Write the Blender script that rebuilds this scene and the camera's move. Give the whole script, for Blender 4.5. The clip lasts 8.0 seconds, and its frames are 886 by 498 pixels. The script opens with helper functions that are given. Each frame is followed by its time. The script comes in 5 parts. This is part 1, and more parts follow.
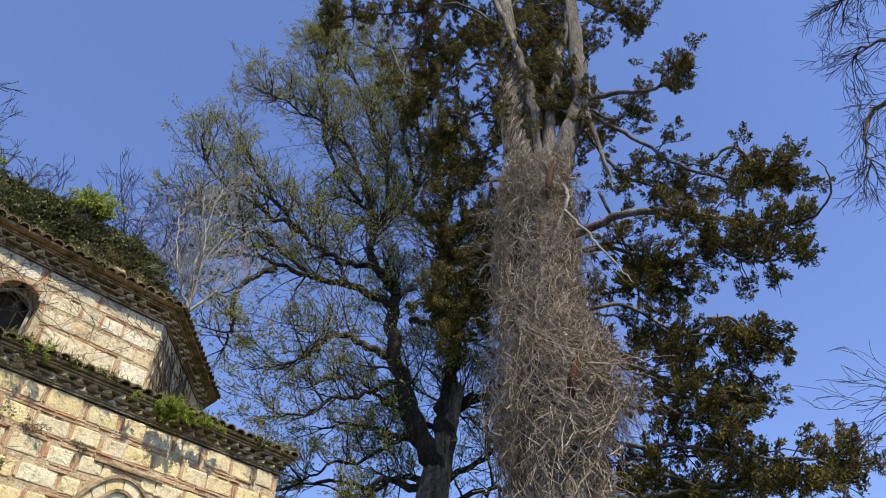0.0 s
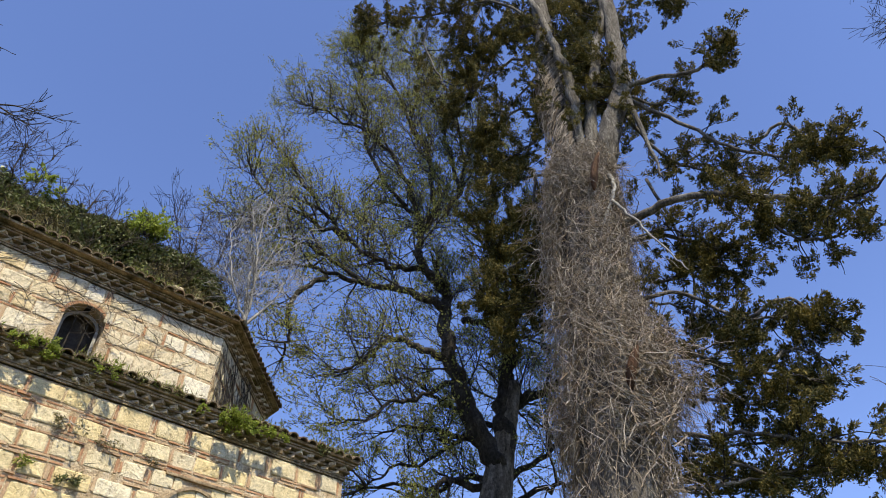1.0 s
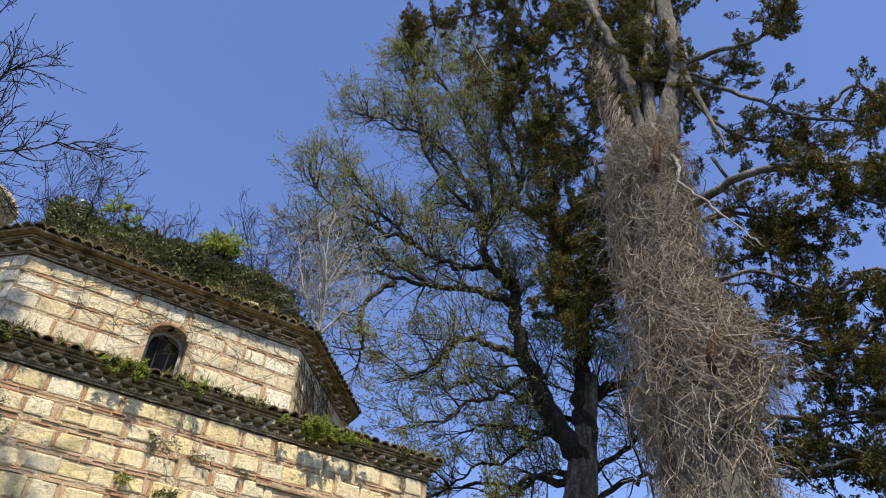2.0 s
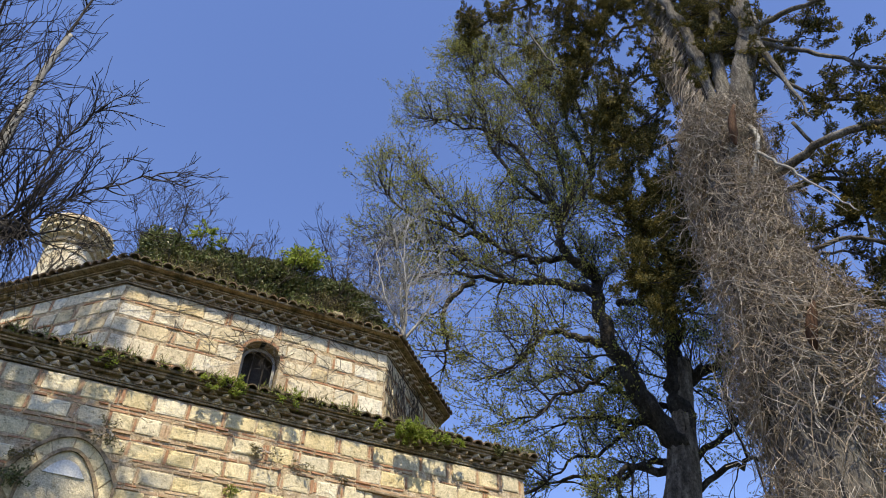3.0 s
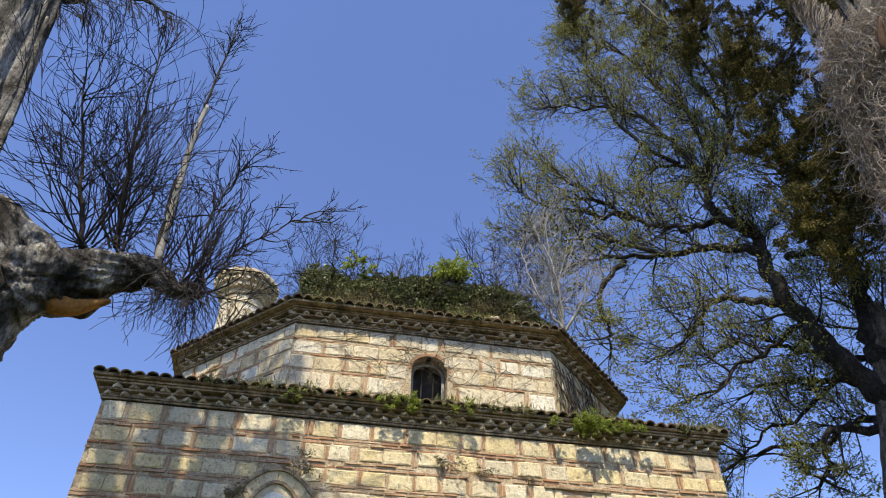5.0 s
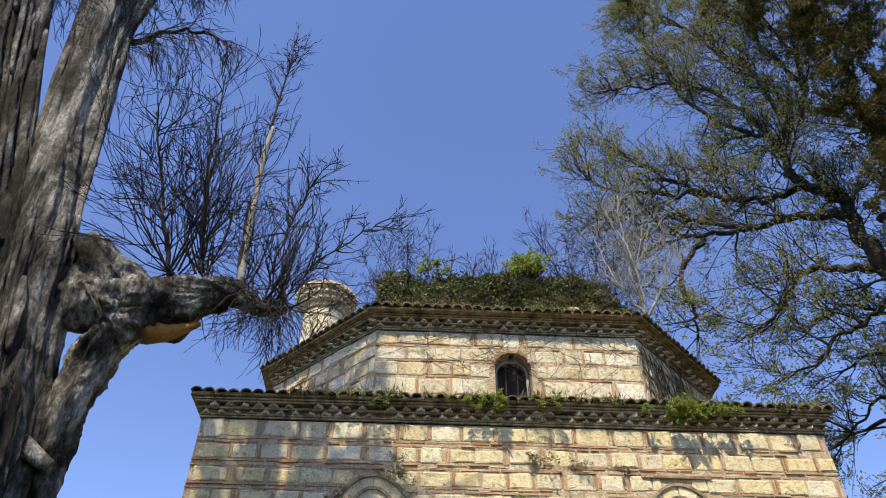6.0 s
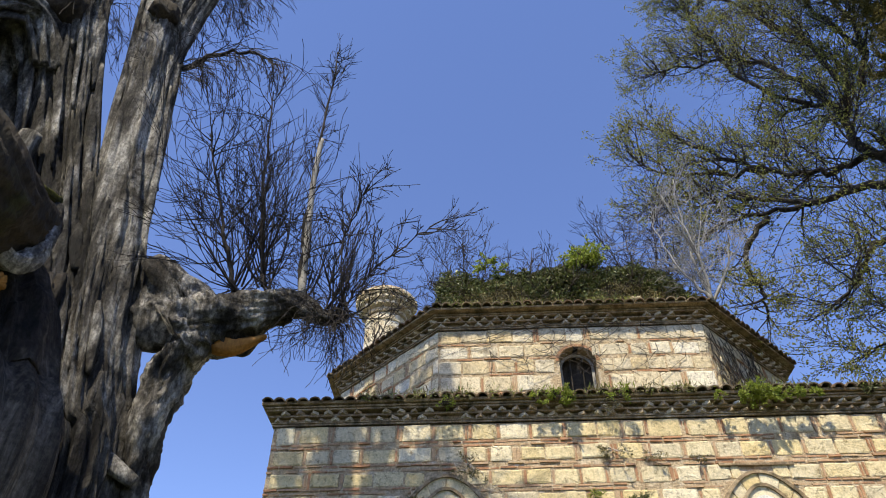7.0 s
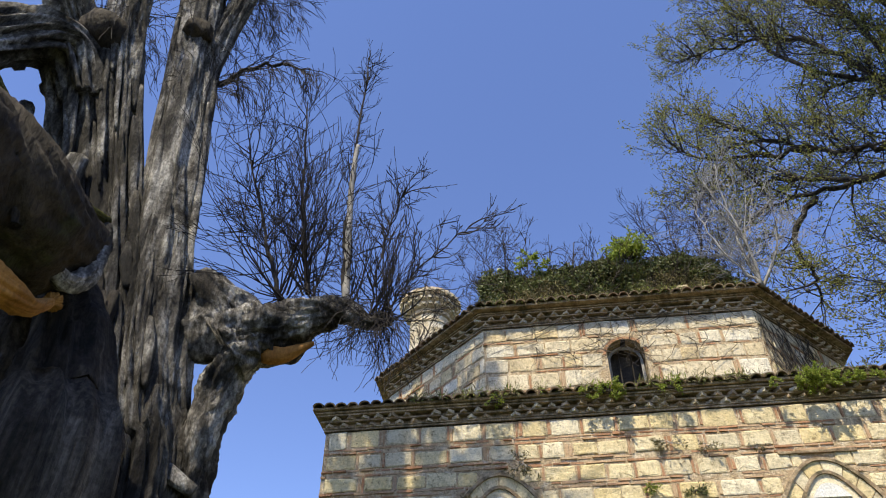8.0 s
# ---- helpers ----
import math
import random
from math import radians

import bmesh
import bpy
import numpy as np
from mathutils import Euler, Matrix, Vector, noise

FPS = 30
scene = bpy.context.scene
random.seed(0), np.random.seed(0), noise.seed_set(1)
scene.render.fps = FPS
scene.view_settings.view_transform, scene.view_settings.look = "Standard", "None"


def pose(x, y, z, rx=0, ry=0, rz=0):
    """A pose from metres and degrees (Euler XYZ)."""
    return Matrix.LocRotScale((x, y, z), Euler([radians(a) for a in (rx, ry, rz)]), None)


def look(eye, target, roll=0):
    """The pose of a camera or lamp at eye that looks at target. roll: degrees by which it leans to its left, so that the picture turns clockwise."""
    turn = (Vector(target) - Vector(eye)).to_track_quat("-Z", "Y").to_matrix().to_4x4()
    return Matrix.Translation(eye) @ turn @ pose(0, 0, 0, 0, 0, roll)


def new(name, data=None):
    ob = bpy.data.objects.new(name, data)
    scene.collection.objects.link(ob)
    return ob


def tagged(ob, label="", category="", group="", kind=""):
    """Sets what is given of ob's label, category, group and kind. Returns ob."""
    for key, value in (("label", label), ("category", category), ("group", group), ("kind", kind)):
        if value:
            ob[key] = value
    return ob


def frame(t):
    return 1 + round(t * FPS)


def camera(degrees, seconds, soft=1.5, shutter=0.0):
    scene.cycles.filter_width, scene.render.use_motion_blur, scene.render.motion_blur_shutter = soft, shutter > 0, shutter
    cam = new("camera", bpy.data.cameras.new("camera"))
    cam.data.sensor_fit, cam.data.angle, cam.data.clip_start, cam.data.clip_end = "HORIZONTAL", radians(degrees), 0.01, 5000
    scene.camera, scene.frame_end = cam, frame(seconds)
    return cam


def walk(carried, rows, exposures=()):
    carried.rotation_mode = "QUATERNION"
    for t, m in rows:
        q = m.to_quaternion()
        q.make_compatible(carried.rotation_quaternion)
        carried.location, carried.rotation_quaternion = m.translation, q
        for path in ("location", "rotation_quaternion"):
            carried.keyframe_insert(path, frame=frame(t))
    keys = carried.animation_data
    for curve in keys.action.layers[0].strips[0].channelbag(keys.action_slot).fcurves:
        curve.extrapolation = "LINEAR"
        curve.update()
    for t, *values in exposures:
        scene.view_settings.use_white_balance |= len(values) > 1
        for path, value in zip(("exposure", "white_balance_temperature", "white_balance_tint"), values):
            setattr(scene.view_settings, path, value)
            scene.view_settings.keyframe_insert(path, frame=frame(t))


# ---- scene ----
cam = camera(64.1, 8.0, soft=1.0)
EYE = 1.6
# seconds, heading to the left of the wall's normal, tilt up, lean
ROWS = [
    (0.0, -47.30, 42.22, -0.16),
    (0.5, -45.03, 42.22, -0.24),
    (1.0, -42.05, 42.22, -0.30),
    (1.5, -38.71, 42.21, -0.26),
    (3.0, -26.70, 42.00, 0.33),
    (3.5, -22.41, 41.97, 0.30),
    (4.0, -18.24, 41.95, 0.25),
    (4.5, -14.88, 41.95, 0.12),
    (6.0, -3.33, 41.83, -0.03),
    (6.5, -0.10, 41.80, -0.15),
    (7.0, 2.68, 41.79, -0.12),
    (7.5, 5.01, 41.78, -0.19),
    (8.0, 7.07, 41.78, -0.25),
]
walk(cam, [(t, pose(0, 0, EYE, 0, 0, yaw) @ pose(0, 0, 0, 90 + tilt, 0, 0) @ pose(0, 0, 0, 0, 0, lean)) for t, yaw, tilt, lean in ROWS])

# ---- daylight: a clear spring noon, the sun behind the camera's left shoulder ----
TO_SUN = Vector((-0.36, -1.0, 1.55)).normalized()
world = bpy.data.worlds.new("sky")
scene.world = world
world.use_nodes = True
wn = world.node_tree.nodes
sky = wn.new("ShaderNodeTexSky")
sky.sky_type = "NISHITA"
sky.sun_disc = False
sky.sun_elevation = math.asin(TO_SUN.z)
sky.sun_rotation = math.atan2(TO_SUN.x, TO_SUN.y)
sky.air_density, sky.dust_density, sky.ozone_density, sky.altitude = 1.0, 0.1, 3.0, 200
wn["Background"].inputs["Strength"].default_value = 0.141
deep = wn.new("ShaderNodeMix")
deep.data_type, deep.blend_type = "RGBA", "MULTIPLY"
deep.inputs[0].default_value = 1.0
deep.inputs[7].default_value = (1.04, 1.0, 1.22, 1)
world.node_tree.links.new(sky.outputs["Color"], deep.inputs[6])
world.node_tree.links.new(deep.outputs[2], wn["Background"].inputs["Color"])
sun = new("sun", bpy.data.lights.new("sun", "SUN"))
sun.data.energy, sun.data.angle, sun.data.color = 5.0, radians(0.53), (1.0, 0.91, 0.70)
sun.matrix_world = look(TO_SUN * 60, (0, 0, 0))
scene.view_settings.exposure = 0.52

# ---- materials ----
def nodes(name):
    m = bpy.data.materials.new(name)
    m.use_nodes = True
    nt = m.node_tree
    return m, nt, nt.nodes, nt.links, nt.nodes["Principled BSDF"]


def noise_node(nt, scale, detail=4.0, rough=0.6, stretch=None):
    tc = nt.nodes.new("ShaderNodeNewGeometry")
    n = nt.nodes.new("ShaderNodeTexNoise")
    n.inputs["Scale"].default_value, n.inputs["Detail"].default_value, n.inputs["Roughness"].default_value = scale, detail, rough
    out = tc.outputs["Position"]
    if stretch:
        mp = nt.nodes.new("ShaderNodeMapping")
        mp.inputs["Scale"].default_value = stretch
        nt.links.new(out, mp.inputs["Vector"])
        out = mp.outputs["Vector"]
    nt.links.new(out, n.inputs["Vector"])
    return n.outputs["Fac"]


def ramp(nt, fac, stops):
    r = nt.nodes.new("ShaderNodeValToRGB")
    e = r.color_ramp.elements
    while len(e) < len(stops):
        e.new(0.5)
    for el, (p, c) in zip(e, stops):
        el.position, el.color = p, (*c, 1)
    nt.links.new(fac, r.inputs["Fac"])
    return r.outputs["Color"]


def blend(nt, fac, a, b, mode="MIX"):
    x = nt.nodes.new("ShaderNodeMix")
    x.data_type, x.blend_type = "RGBA", mode
    for sock, v in ((x.inputs[0], fac), (x.inputs[6], a), (x.inputs[7], b)):
        if hasattr(v, "links"):
            nt.links.new(v, sock)
        else:
            sock.default_value = v if isinstance(v, float) else (*v, 1)
    return x.outputs[2]


def relief(nt, bsdf, height, strength, distance):
    b = nt.nodes.new("ShaderNodeBump")
    b.inputs["Strength"].default_value, b.inputs["Distance"].default_value = strength, distance
    nt.links.new(height, b.inputs["Height"])
    nt.links.new(b.outputs["Normal"], bsdf.inputs["Normal"])


def surface(name, stops, scale, rough=0.9, bump=0.5, depth=0.02, stretch=None, grain=40.0, contrast=(0.62, 1.12), vary=None, stain=None, island=False, translucent=0.0, speckle=0.0, pits=0.0):
    """Colour by a coarse noise, broken by a fine one; vary: colours picked per piece; stain: (colour, threshold, scale)."""
    m, nt, n, l, b = nodes(name)
    col = ramp(nt, noise_node(nt, scale, 6, 0.65, stretch), stops)
    fine = noise_node(nt, grain, 5, 0.7, stretch)
    if vary:
        if island:
            g = n.new("ShaderNodeNewGeometry")
            rnd = g.outputs["Random Per Island"]
        else:
            g = n.new("ShaderNodeObjectInfo")
            rnd = g.outputs["Random"]
        step = 1.0 / len(vary)
        col = blend(nt, 0.62, col, ramp(nt, rnd, [(i * step + step / 2, c) for i, c in enumerate(vary)]))
    if stain:
        c, lo, sc = stain
        mask = ramp(nt, noise_node(nt, sc, 7, 0.7), [(lo, (0, 0, 0)), (lo + 0.14, (1, 1, 1))])
        col = blend(nt, mask, col, c)
    dark = ramp(nt, fine, [(0.36, (contrast[0],) * 3), (0.62, (contrast[1],) * 3)])
    col = blend(nt, 0.8, col, dark, "MULTIPLY")
    if speckle:
        spots = ramp(nt, noise_node(nt, speckle, 6, 0.75), [(0.38, (0.45, 0.43, 0.42)), (0.6, (1.25, 1.25, 1.25))])
        col = blend(nt, 0.85, col, spots, "MULTIPLY")
    if pits:
        holes = ramp(nt, noise_node(nt, pits, 7, 0.8), [(0.37, (0.42, 0.38, 0.33)), (0.45, (1.05, 1.04, 1.02)), (0.64, (1.22, 1.2, 1.16))])
        col = blend(nt, 0.9, col, holes, "MULTIPLY")
    l.new(col, b.inputs["Base Color"])
    b.inputs["Roughness"].default_value = rough
    b.inputs["Specular IOR Level"].default_value = 0.25
    if bump:
        relief(nt, b, fine, bump, depth)
    if translucent:
        t = n.new("ShaderNodeBsdfTranslucent")
        l.new(col, t.inputs["Color"])
        mix = n.new("ShaderNodeMixShader")
        mix.inputs[0].default_value = translucent
        l.new(b.outputs[0], mix.inputs[1])
        l.new(t.outputs[0], mix.inputs[2])
        l.new(mix.outputs[0], n["Material Output"].inputs["Surface"])
    return m


STONE = surface("limestone", [(0.3, (0.416, 0.312, 0.156)), (0.5, (0.603, 0.489, 0.291)), (0.7, (0.707, 0.624, 0.458))], 4.5, 0.92, 0.7, 0.03, contrast=(0.68, 1.1), grain=30.0,
                vary=[(0.68, 0.54, 0.27), (0.70, 0.61, 0.40), (0.60, 0.49, 0.27), (0.77, 0.71, 0.56), (0.68, 0.55, 0.29), (0.58, 0.52, 0.39)],
                stain=((0.26, 0.21, 0.135), 0.585, 2.8), pits=11.0)
PALE = surface("weathered_limestone", [(0.3, (0.345, 0.276, 0.172)), (0.5, (0.575, 0.483, 0.322)), (0.7, (0.690, 0.609, 0.460))], 4.0, 0.92, 0.7, 0.03, contrast=(0.6, 1.12), grain=26.0,
               vary=[(0.68, 0.60, 0.45), (0.60, 0.51, 0.35), (0.78, 0.74, 0.64), (0.62, 0.55, 0.41), (0.62, 0.47, 0.24), (0.55, 0.50, 0.40)],
               stain=((0.23, 0.20, 0.15), 0.545, 2.3), pits=10.0)
BRICK = surface("old_brick", [(0.3, (0.27, 0.13, 0.07)), (0.6, (0.46, 0.28, 0.16))], 7.0, 0.92, 0.5, 0.012,
                vary=[(0.42, 0.22, 0.12), (0.34, 0.17, 0.09), (0.54, 0.42, 0.27), (0.46, 0.31, 0.19)], island=True, stain=((0.52, 0.41, 0.27), 0.54, 6.0))
MORTAR = surface("lime_mortar", [(0.3, (0.33, 0.23, 0.135)), (0.5, (0.51, 0.395, 0.255)), (0.7, (0.66, 0.57, 0.43))], 6.0, 0.95, 0.9, 0.04, contrast=(0.5, 1.12), grain=28.0,
                 stain=((0.26, 0.18, 0.11), 0.60, 3.5), pits=16.0)
TOOTH = surface("cornice_tooth", [(0.3, (0.260, 0.182, 0.117)), (0.6, (0.546, 0.442, 0.299))], 8.0, 0.93, 0.6, 0.02, contrast=(0.5, 1.15),
                vary=[(0.34, 0.25, 0.17), (0.60, 0.50, 0.36), (0.78, 0.71, 0.57), (0.48, 0.36, 0.24)], stain=((0.18, 0.15, 0.10), 0.58, 5.0))
CORNICE = surface("cornice_brick", [(0.3, (0.16, 0.11, 0.068)), (0.5, (0.35, 0.255, 0.155)), (0.7, (0.58, 0.465, 0.315))], 7.0, 0.93, 0.6, 0.02, contrast=(0.5, 1.15),
                  stain=((0.089, 0.076, 0.045), 0.5, 4.0))
TILE = surface("old_roof_tile", [(0.3, (0.09, 0.065, 0.04)), (0.5, (0.20, 0.13, 0.08)), (0.7, (0.32, 0.24, 0.16))], 5.0, 0.9, 0.5, 0.015,
               vary=[(0.16, 0.11, 0.07), (0.24, 0.15, 0.10), (0.12, 0.10, 0.06), (0.28, 0.22, 0.15)], stain=((0.07, 0.075, 0.03), 0.56, 5.0))
EARTH = surface("roof_earth", [(0.3, (0.07, 0.06, 0.03)), (0.6, (0.16, 0.14, 0.07))], 3.0, 0.95, 0.8, 0.05)
GROUND = surface("spring_ground", [(0.3, (0.04, 0.055, 0.02)), (0.55, (0.08, 0.09, 0.035)), (0.75, (0.16, 0.135, 0.085))], 0.6, 0.95, 0.8, 0.05, grain=8.0)
WHITE = surface("white_plaster", [(0.3, (0.60, 0.58, 0.53)), (0.6, (0.78, 0.76, 0.72))], 5.0, 0.9, 0.3, 0.01)
DEADWOOD = surface("weathered_wood", [(0.40, (0.022, 0.019, 0.016)), (0.50, (0.13, 0.118, 0.104)), (0.60, (0.46, 0.435, 0.40))], 3.2, 0.88, 1.0, 0.06,
                   stretch=(1.0, 1.0, 0.24), grain=26.0, contrast=(0.32, 1.35), stain=((0.035, 0.029, 0.024), 0.505, 1.5), speckle=26.0)
# the near limb's shade is put into this dark base; the olive stain is moss
DARKWOOD = surface("shade_dark_wood", [(0.32, (0.015, 0.011, 0.007)), (0.5, (0.041, 0.030, 0.019)), (0.7, (0.097, 0.073, 0.049))], 3.0, 0.85, 0.9, 0.05,
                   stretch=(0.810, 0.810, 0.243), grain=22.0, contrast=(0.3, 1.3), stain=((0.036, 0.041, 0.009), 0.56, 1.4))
# brown wood, darkened further for the shade on the lower trunk and near stem
BROWNWOOD = surface("shaded_brown_wood", [(0.36, (0.010, 0.008, 0.006)), (0.49, (0.045, 0.036, 0.029)), (0.66, (0.17, 0.145, 0.12))], 3.0, 0.85, 1.0, 0.06,
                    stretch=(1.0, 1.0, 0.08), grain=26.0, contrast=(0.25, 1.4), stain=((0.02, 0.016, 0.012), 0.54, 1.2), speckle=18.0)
MOSSWOOD = surface("mossy_wood", [(0.36, (0.03, 0.028, 0.012)), (0.5, (0.085, 0.082, 0.02)), (0.66, (0.17, 0.16, 0.04))], 9.0, 0.95, 1.0, 0.03, grain=60.0)
FRESH = surface("torn_heartwood", [(0.3, (0.22, 0.09, 0.02)), (0.6, (0.42, 0.20, 0.05))], 6.0, 0.8, 0.5, 0.01, stretch=(1, 1, 0.3))
BARK = surface("oak_bark", [(0.3, (0.06, 0.050, 0.038)), (0.5, (0.17, 0.142, 0.112)), (0.7, (0.31, 0.272, 0.22))], 5.0, 0.93, 0.9, 0.04,
               stretch=(1, 1, 0.3), grain=14.0, contrast=(0.4, 1.2), speckle=16.0)
# darker copy of the oak bark: twig shade on the limbs, put into colour
LIMBBARK = surface("shaded_limb_bark", [(0.3, (0.018, 0.015, 0.012)), (0.5, (0.045, 0.038, 0.03)), (0.7, (0.10, 0.088, 0.072))], 5.0, 0.93, 0.9, 0.04,
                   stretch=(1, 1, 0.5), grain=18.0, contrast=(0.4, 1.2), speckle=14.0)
TWIG = surface("bare_twig", [(0.3, (0.028, 0.022, 0.018)), (0.7, (0.075, 0.062, 0.052))], 3.0, 0.9, 0.0)
PALETWIG = surface("pale_twig", [(0.3, (0.205, 0.190, 0.172)), (0.7, (0.38, 0.36, 0.33))], 3.0, 0.9, 0.0)
DARKTWIG = surface("dead_twig", [(0.3, (0.020, 0.016, 0.015)), (0.7, (0.050, 0.042, 0.038))], 3.0, 0.9, 0.0)
CREEPER = surface("dead_creeper", [(0.3, (0.13, 0.10, 0.075)), (0.5, (0.27, 0.225, 0.18)), (0.7, (0.46, 0.40, 0.335))], 3.0, 0.92, 0.0,
                  vary=[(0.26, 0.205, 0.155), (0.08, 0.06, 0.045), (0.56, 0.50, 0.43), (0.24, 0.17, 0.105)], island=True)
CYBARK = surface("cypress_bark", [(0.3, (0.055, 0.045, 0.036)), (0.5, (0.13, 0.115, 0.098)), (0.7, (0.26, 0.24, 0.21))], 4.0, 0.93, 0.8, 0.03,
                 stretch=(1, 1, 0.2), grain=34.0, contrast=(0.3, 1.35), speckle=24.0)
CYLEAF = surface("cypress_foliage", [(0.38, (0.026, 0.030, 0.009)), (0.53, (0.10, 0.092, 0.025)), (0.66, (0.34, 0.25, 0.06))], 1.4, 0.75, 0.0, translucent=0.14,
                 vary=[(0.048, 0.054, 0.016), (0.115, 0.104, 0.028), (0.32, 0.235, 0.06), (0.038, 0.044, 0.013)], island=True)
BUD = surface("opening_bud", [(0.3, (0.14, 0.16, 0.035)), (0.7, (0.28, 0.30, 0.08))], 1.2, 0.7, 0.0, translucent=0.4,
              vary=[(0.24, 0.25, 0.05), (0.34, 0.33, 0.08), (0.17, 0.18, 0.04), (0.42, 0.37, 0.12)], island=True)
IVY = surface("ivy_leaf", [(0.3, (0.06, 0.08, 0.03)), (0.7, (0.22, 0.235, 0.09))], 1.6, 0.4, 0.0, translucent=0.25,
              vary=[(0.07, 0.095, 0.032), (0.045, 0.058, 0.022), (0.20, 0.23, 0.08), (0.21, 0.18, 0.10)], island=True)
GREEN = surface("spring_leaf", [(0.3, (0.184, 0.241, 0.034)), (0.7, (0.368, 0.437, 0.069))], 2.0, 0.6, 0.0, translucent=0.4,
                vary=[(0.253, 0.333, 0.046), (0.368, 0.425, 0.081), (0.172, 0.230, 0.034), (0.414, 0.437, 0.115)], island=True)
DRY = surface("dry_grass", [(0.3, (0.13, 0.11, 0.05)), (0.7, (0.30, 0.25, 0.13))], 2.0, 0.85, 0.0, translucent=0.2,
              vary=[(0.14, 0.13, 0.05), (0.26, 0.21, 0.11), (0.10, 0.12, 0.035), (0.33, 0.28, 0.17)], island=True)
# near-black for the window's unlit interior, shared by its bars
WINDARK = surface("dark_interior_and_bars", [(0.3, (0.022, 0.018, 0.014)), (0.7, (0.075, 0.062, 0.05))], 6.0, 0.7, 0.3, 0.01)

HOLLOW = surface("red_brown_wood", [(0.3, (0.035, 0.018, 0.010)), (0.7, (0.12, 0.06, 0.032))], 5.0, 0.85, 0.6, 0.02, stretch=(1, 1, 0.25))

# ---- building tools ----
def mesh_ob(name, verts, faces, material, parent=None, label="", smooth=False, kind=""):
    me = bpy.data.meshes.new(name)
    me.from_pydata([tuple(v) for v in verts], [], faces)
    me.materials.append(material)
    if smooth:
        me.shade_smooth()
    me.update()
    ob = new(name, me)
    if parent:
        ob.parent = parent
    return tagged(ob, label=label, kind=kind)


def thing(name, label, category, at=(0, 0, 0), group="", kind=""):
    ob = new(name)
    ob.location = at
    ob.empty_display_size = 0.3
    return tagged(ob, label, category, group, kind)


class Shape:
    """Collects vertices and faces of one mesh, in the frame of the thing that it belongs to."""

    def __init__(self, origin=(0, 0, 0)):
        self.v, self.f, self.o = [], [], Vector(origin)

    def add(self, verts, faces):
        k = len(self.v)
        self.v += [Vector(p) - self.o for p in verts]
        self.f += [tuple(i + k for i in q) for q in faces]

    def box(self, a, b, jitter=0.0, rng=random):
        j = lambda: rng.uniform(-jitter, jitter) if jitter else 0.0
        vs = [(x + j(), y + j(), z + j()) for z in (a[2], b[2]) for x, y in ((a[0], a[1]), (b[0], a[1]), (b[0], b[1]), (a[0], b[1]))]
        self.add(vs, [(3, 2, 1, 0), (4, 5, 6, 7), (0, 1, 5, 4), (1, 2, 6, 5), (2, 3, 7, 6), (3, 0, 4, 7)])

    def tube(self, pts, radii, sides=5, ridge=None, cap=True):
        """A tube along pts; ridge(angle, place) scales the radius for fluted or lumpy wood."""
        pts = [Vector(p) for p in pts]
        n = len(pts)
        side = None
        vs = []
        for i, p in enumerate(pts):
            d = (pts[min(i + 1, n - 1)] - pts[max(i - 1, 0)])
            d = d.normalized() if d.length > 1e-6 else Vector((0, 0, 1))
            if side is None:
                side = d.cross(Vector((0.31, 0.95, 0.05)))
                if side.length < 0.05:
                    side = d.cross(Vector((1, 0, 0)))
            side = (side - d * side.dot(d)).normalized()
            up = d.cross(side)
            for k in range(sides):
                a = 2 * math.pi * k / sides
                r = radii[i] * (ridge(a, p) if ridge else 1.0)
                vs.append(p + side * (math.cos(a) * r) + up * (math.sin(a) * r))
        fs = [(i * sides + k, i * sides + (k + 1) % sides, (i + 1) * sides + (k + 1) % sides, (i + 1) * sides + k) for i in range(n - 1) for k in range(sides)]
        if cap:
            fs += [tuple(range(sides))[::-1], tuple((n - 1) * sides + k for k in range(sides))]
        self.add(vs, fs)

    def leaf(self, p, d, length, width, rng):
        """A small leaf or spray, folded along its rib."""
        d = Vector(d).normalized()
        s = d.cross(Vector((rng.uniform(-1, 1), rng.uniform(-1, 1), rng.uniform(-1, 1))))
        s = s.normalized() if s.length > 1e-4 else Vector((1, 0, 0))
        n = d.cross(s)
        p = Vector(p)
        mid = p + d * (length * 0.5)
        fold = n * (width * 0.3)
        self.add([p, mid + s * (width / 2) + fold, p + d * length, mid - s * (width / 2) + fold], [(0, 1, 2), (0, 2, 3)])

    def make(self, name, material, parent=None, label="", smooth=False, kind="", weld=False):
        if weld:
            seen, keep, where = {}, [], []
            for p in self.v:
                key = tuple(round(c, 4) for c in p)
                if key not in seen:
                    seen[key] = len(keep)
                    keep.append(p)
                where.append(seen[key])
            self.v, self.f = keep, [tuple(where[i] for i in q) for q in self.f]
            self.f = [q for q in self.f if len(set(q)) == len(q)]
        return mesh_ob(name, self.v, self.f, material, parent, label, smooth, kind)


def spline(pts, per=5, wobble=0.0, rng=random):
    """A smooth line through a few places."""
    pts = [Vector(p) for p in pts]
    out = []
    for i in range(len(pts) - 1):
        p0, p1, p2, p3 = pts[max(i - 1, 0)], pts[i], pts[i + 1], pts[min(i + 2, len(pts) - 1)]
        for k in range(per):
            t = k / per
            q = 0.5 * ((2 * p1) + (p2 - p0) * t + (2 * p0 - 5 * p1 + 4 * p2 - p3) * t * t + (3 * p1 - p0 - 3 * p2 + p3) * t ** 3)
            if wobble and out:
                q = q + Vector((rng.gauss(0, wobble), rng.gauss(0, wobble), rng.gauss(0, wobble)))
            out.append(q)
    out.append(pts[-1])
    return out


def taper(n, a, b, power=1.0):
    return [a + (b - a) * (i / max(n - 1, 1)) ** power for i in range(n)]


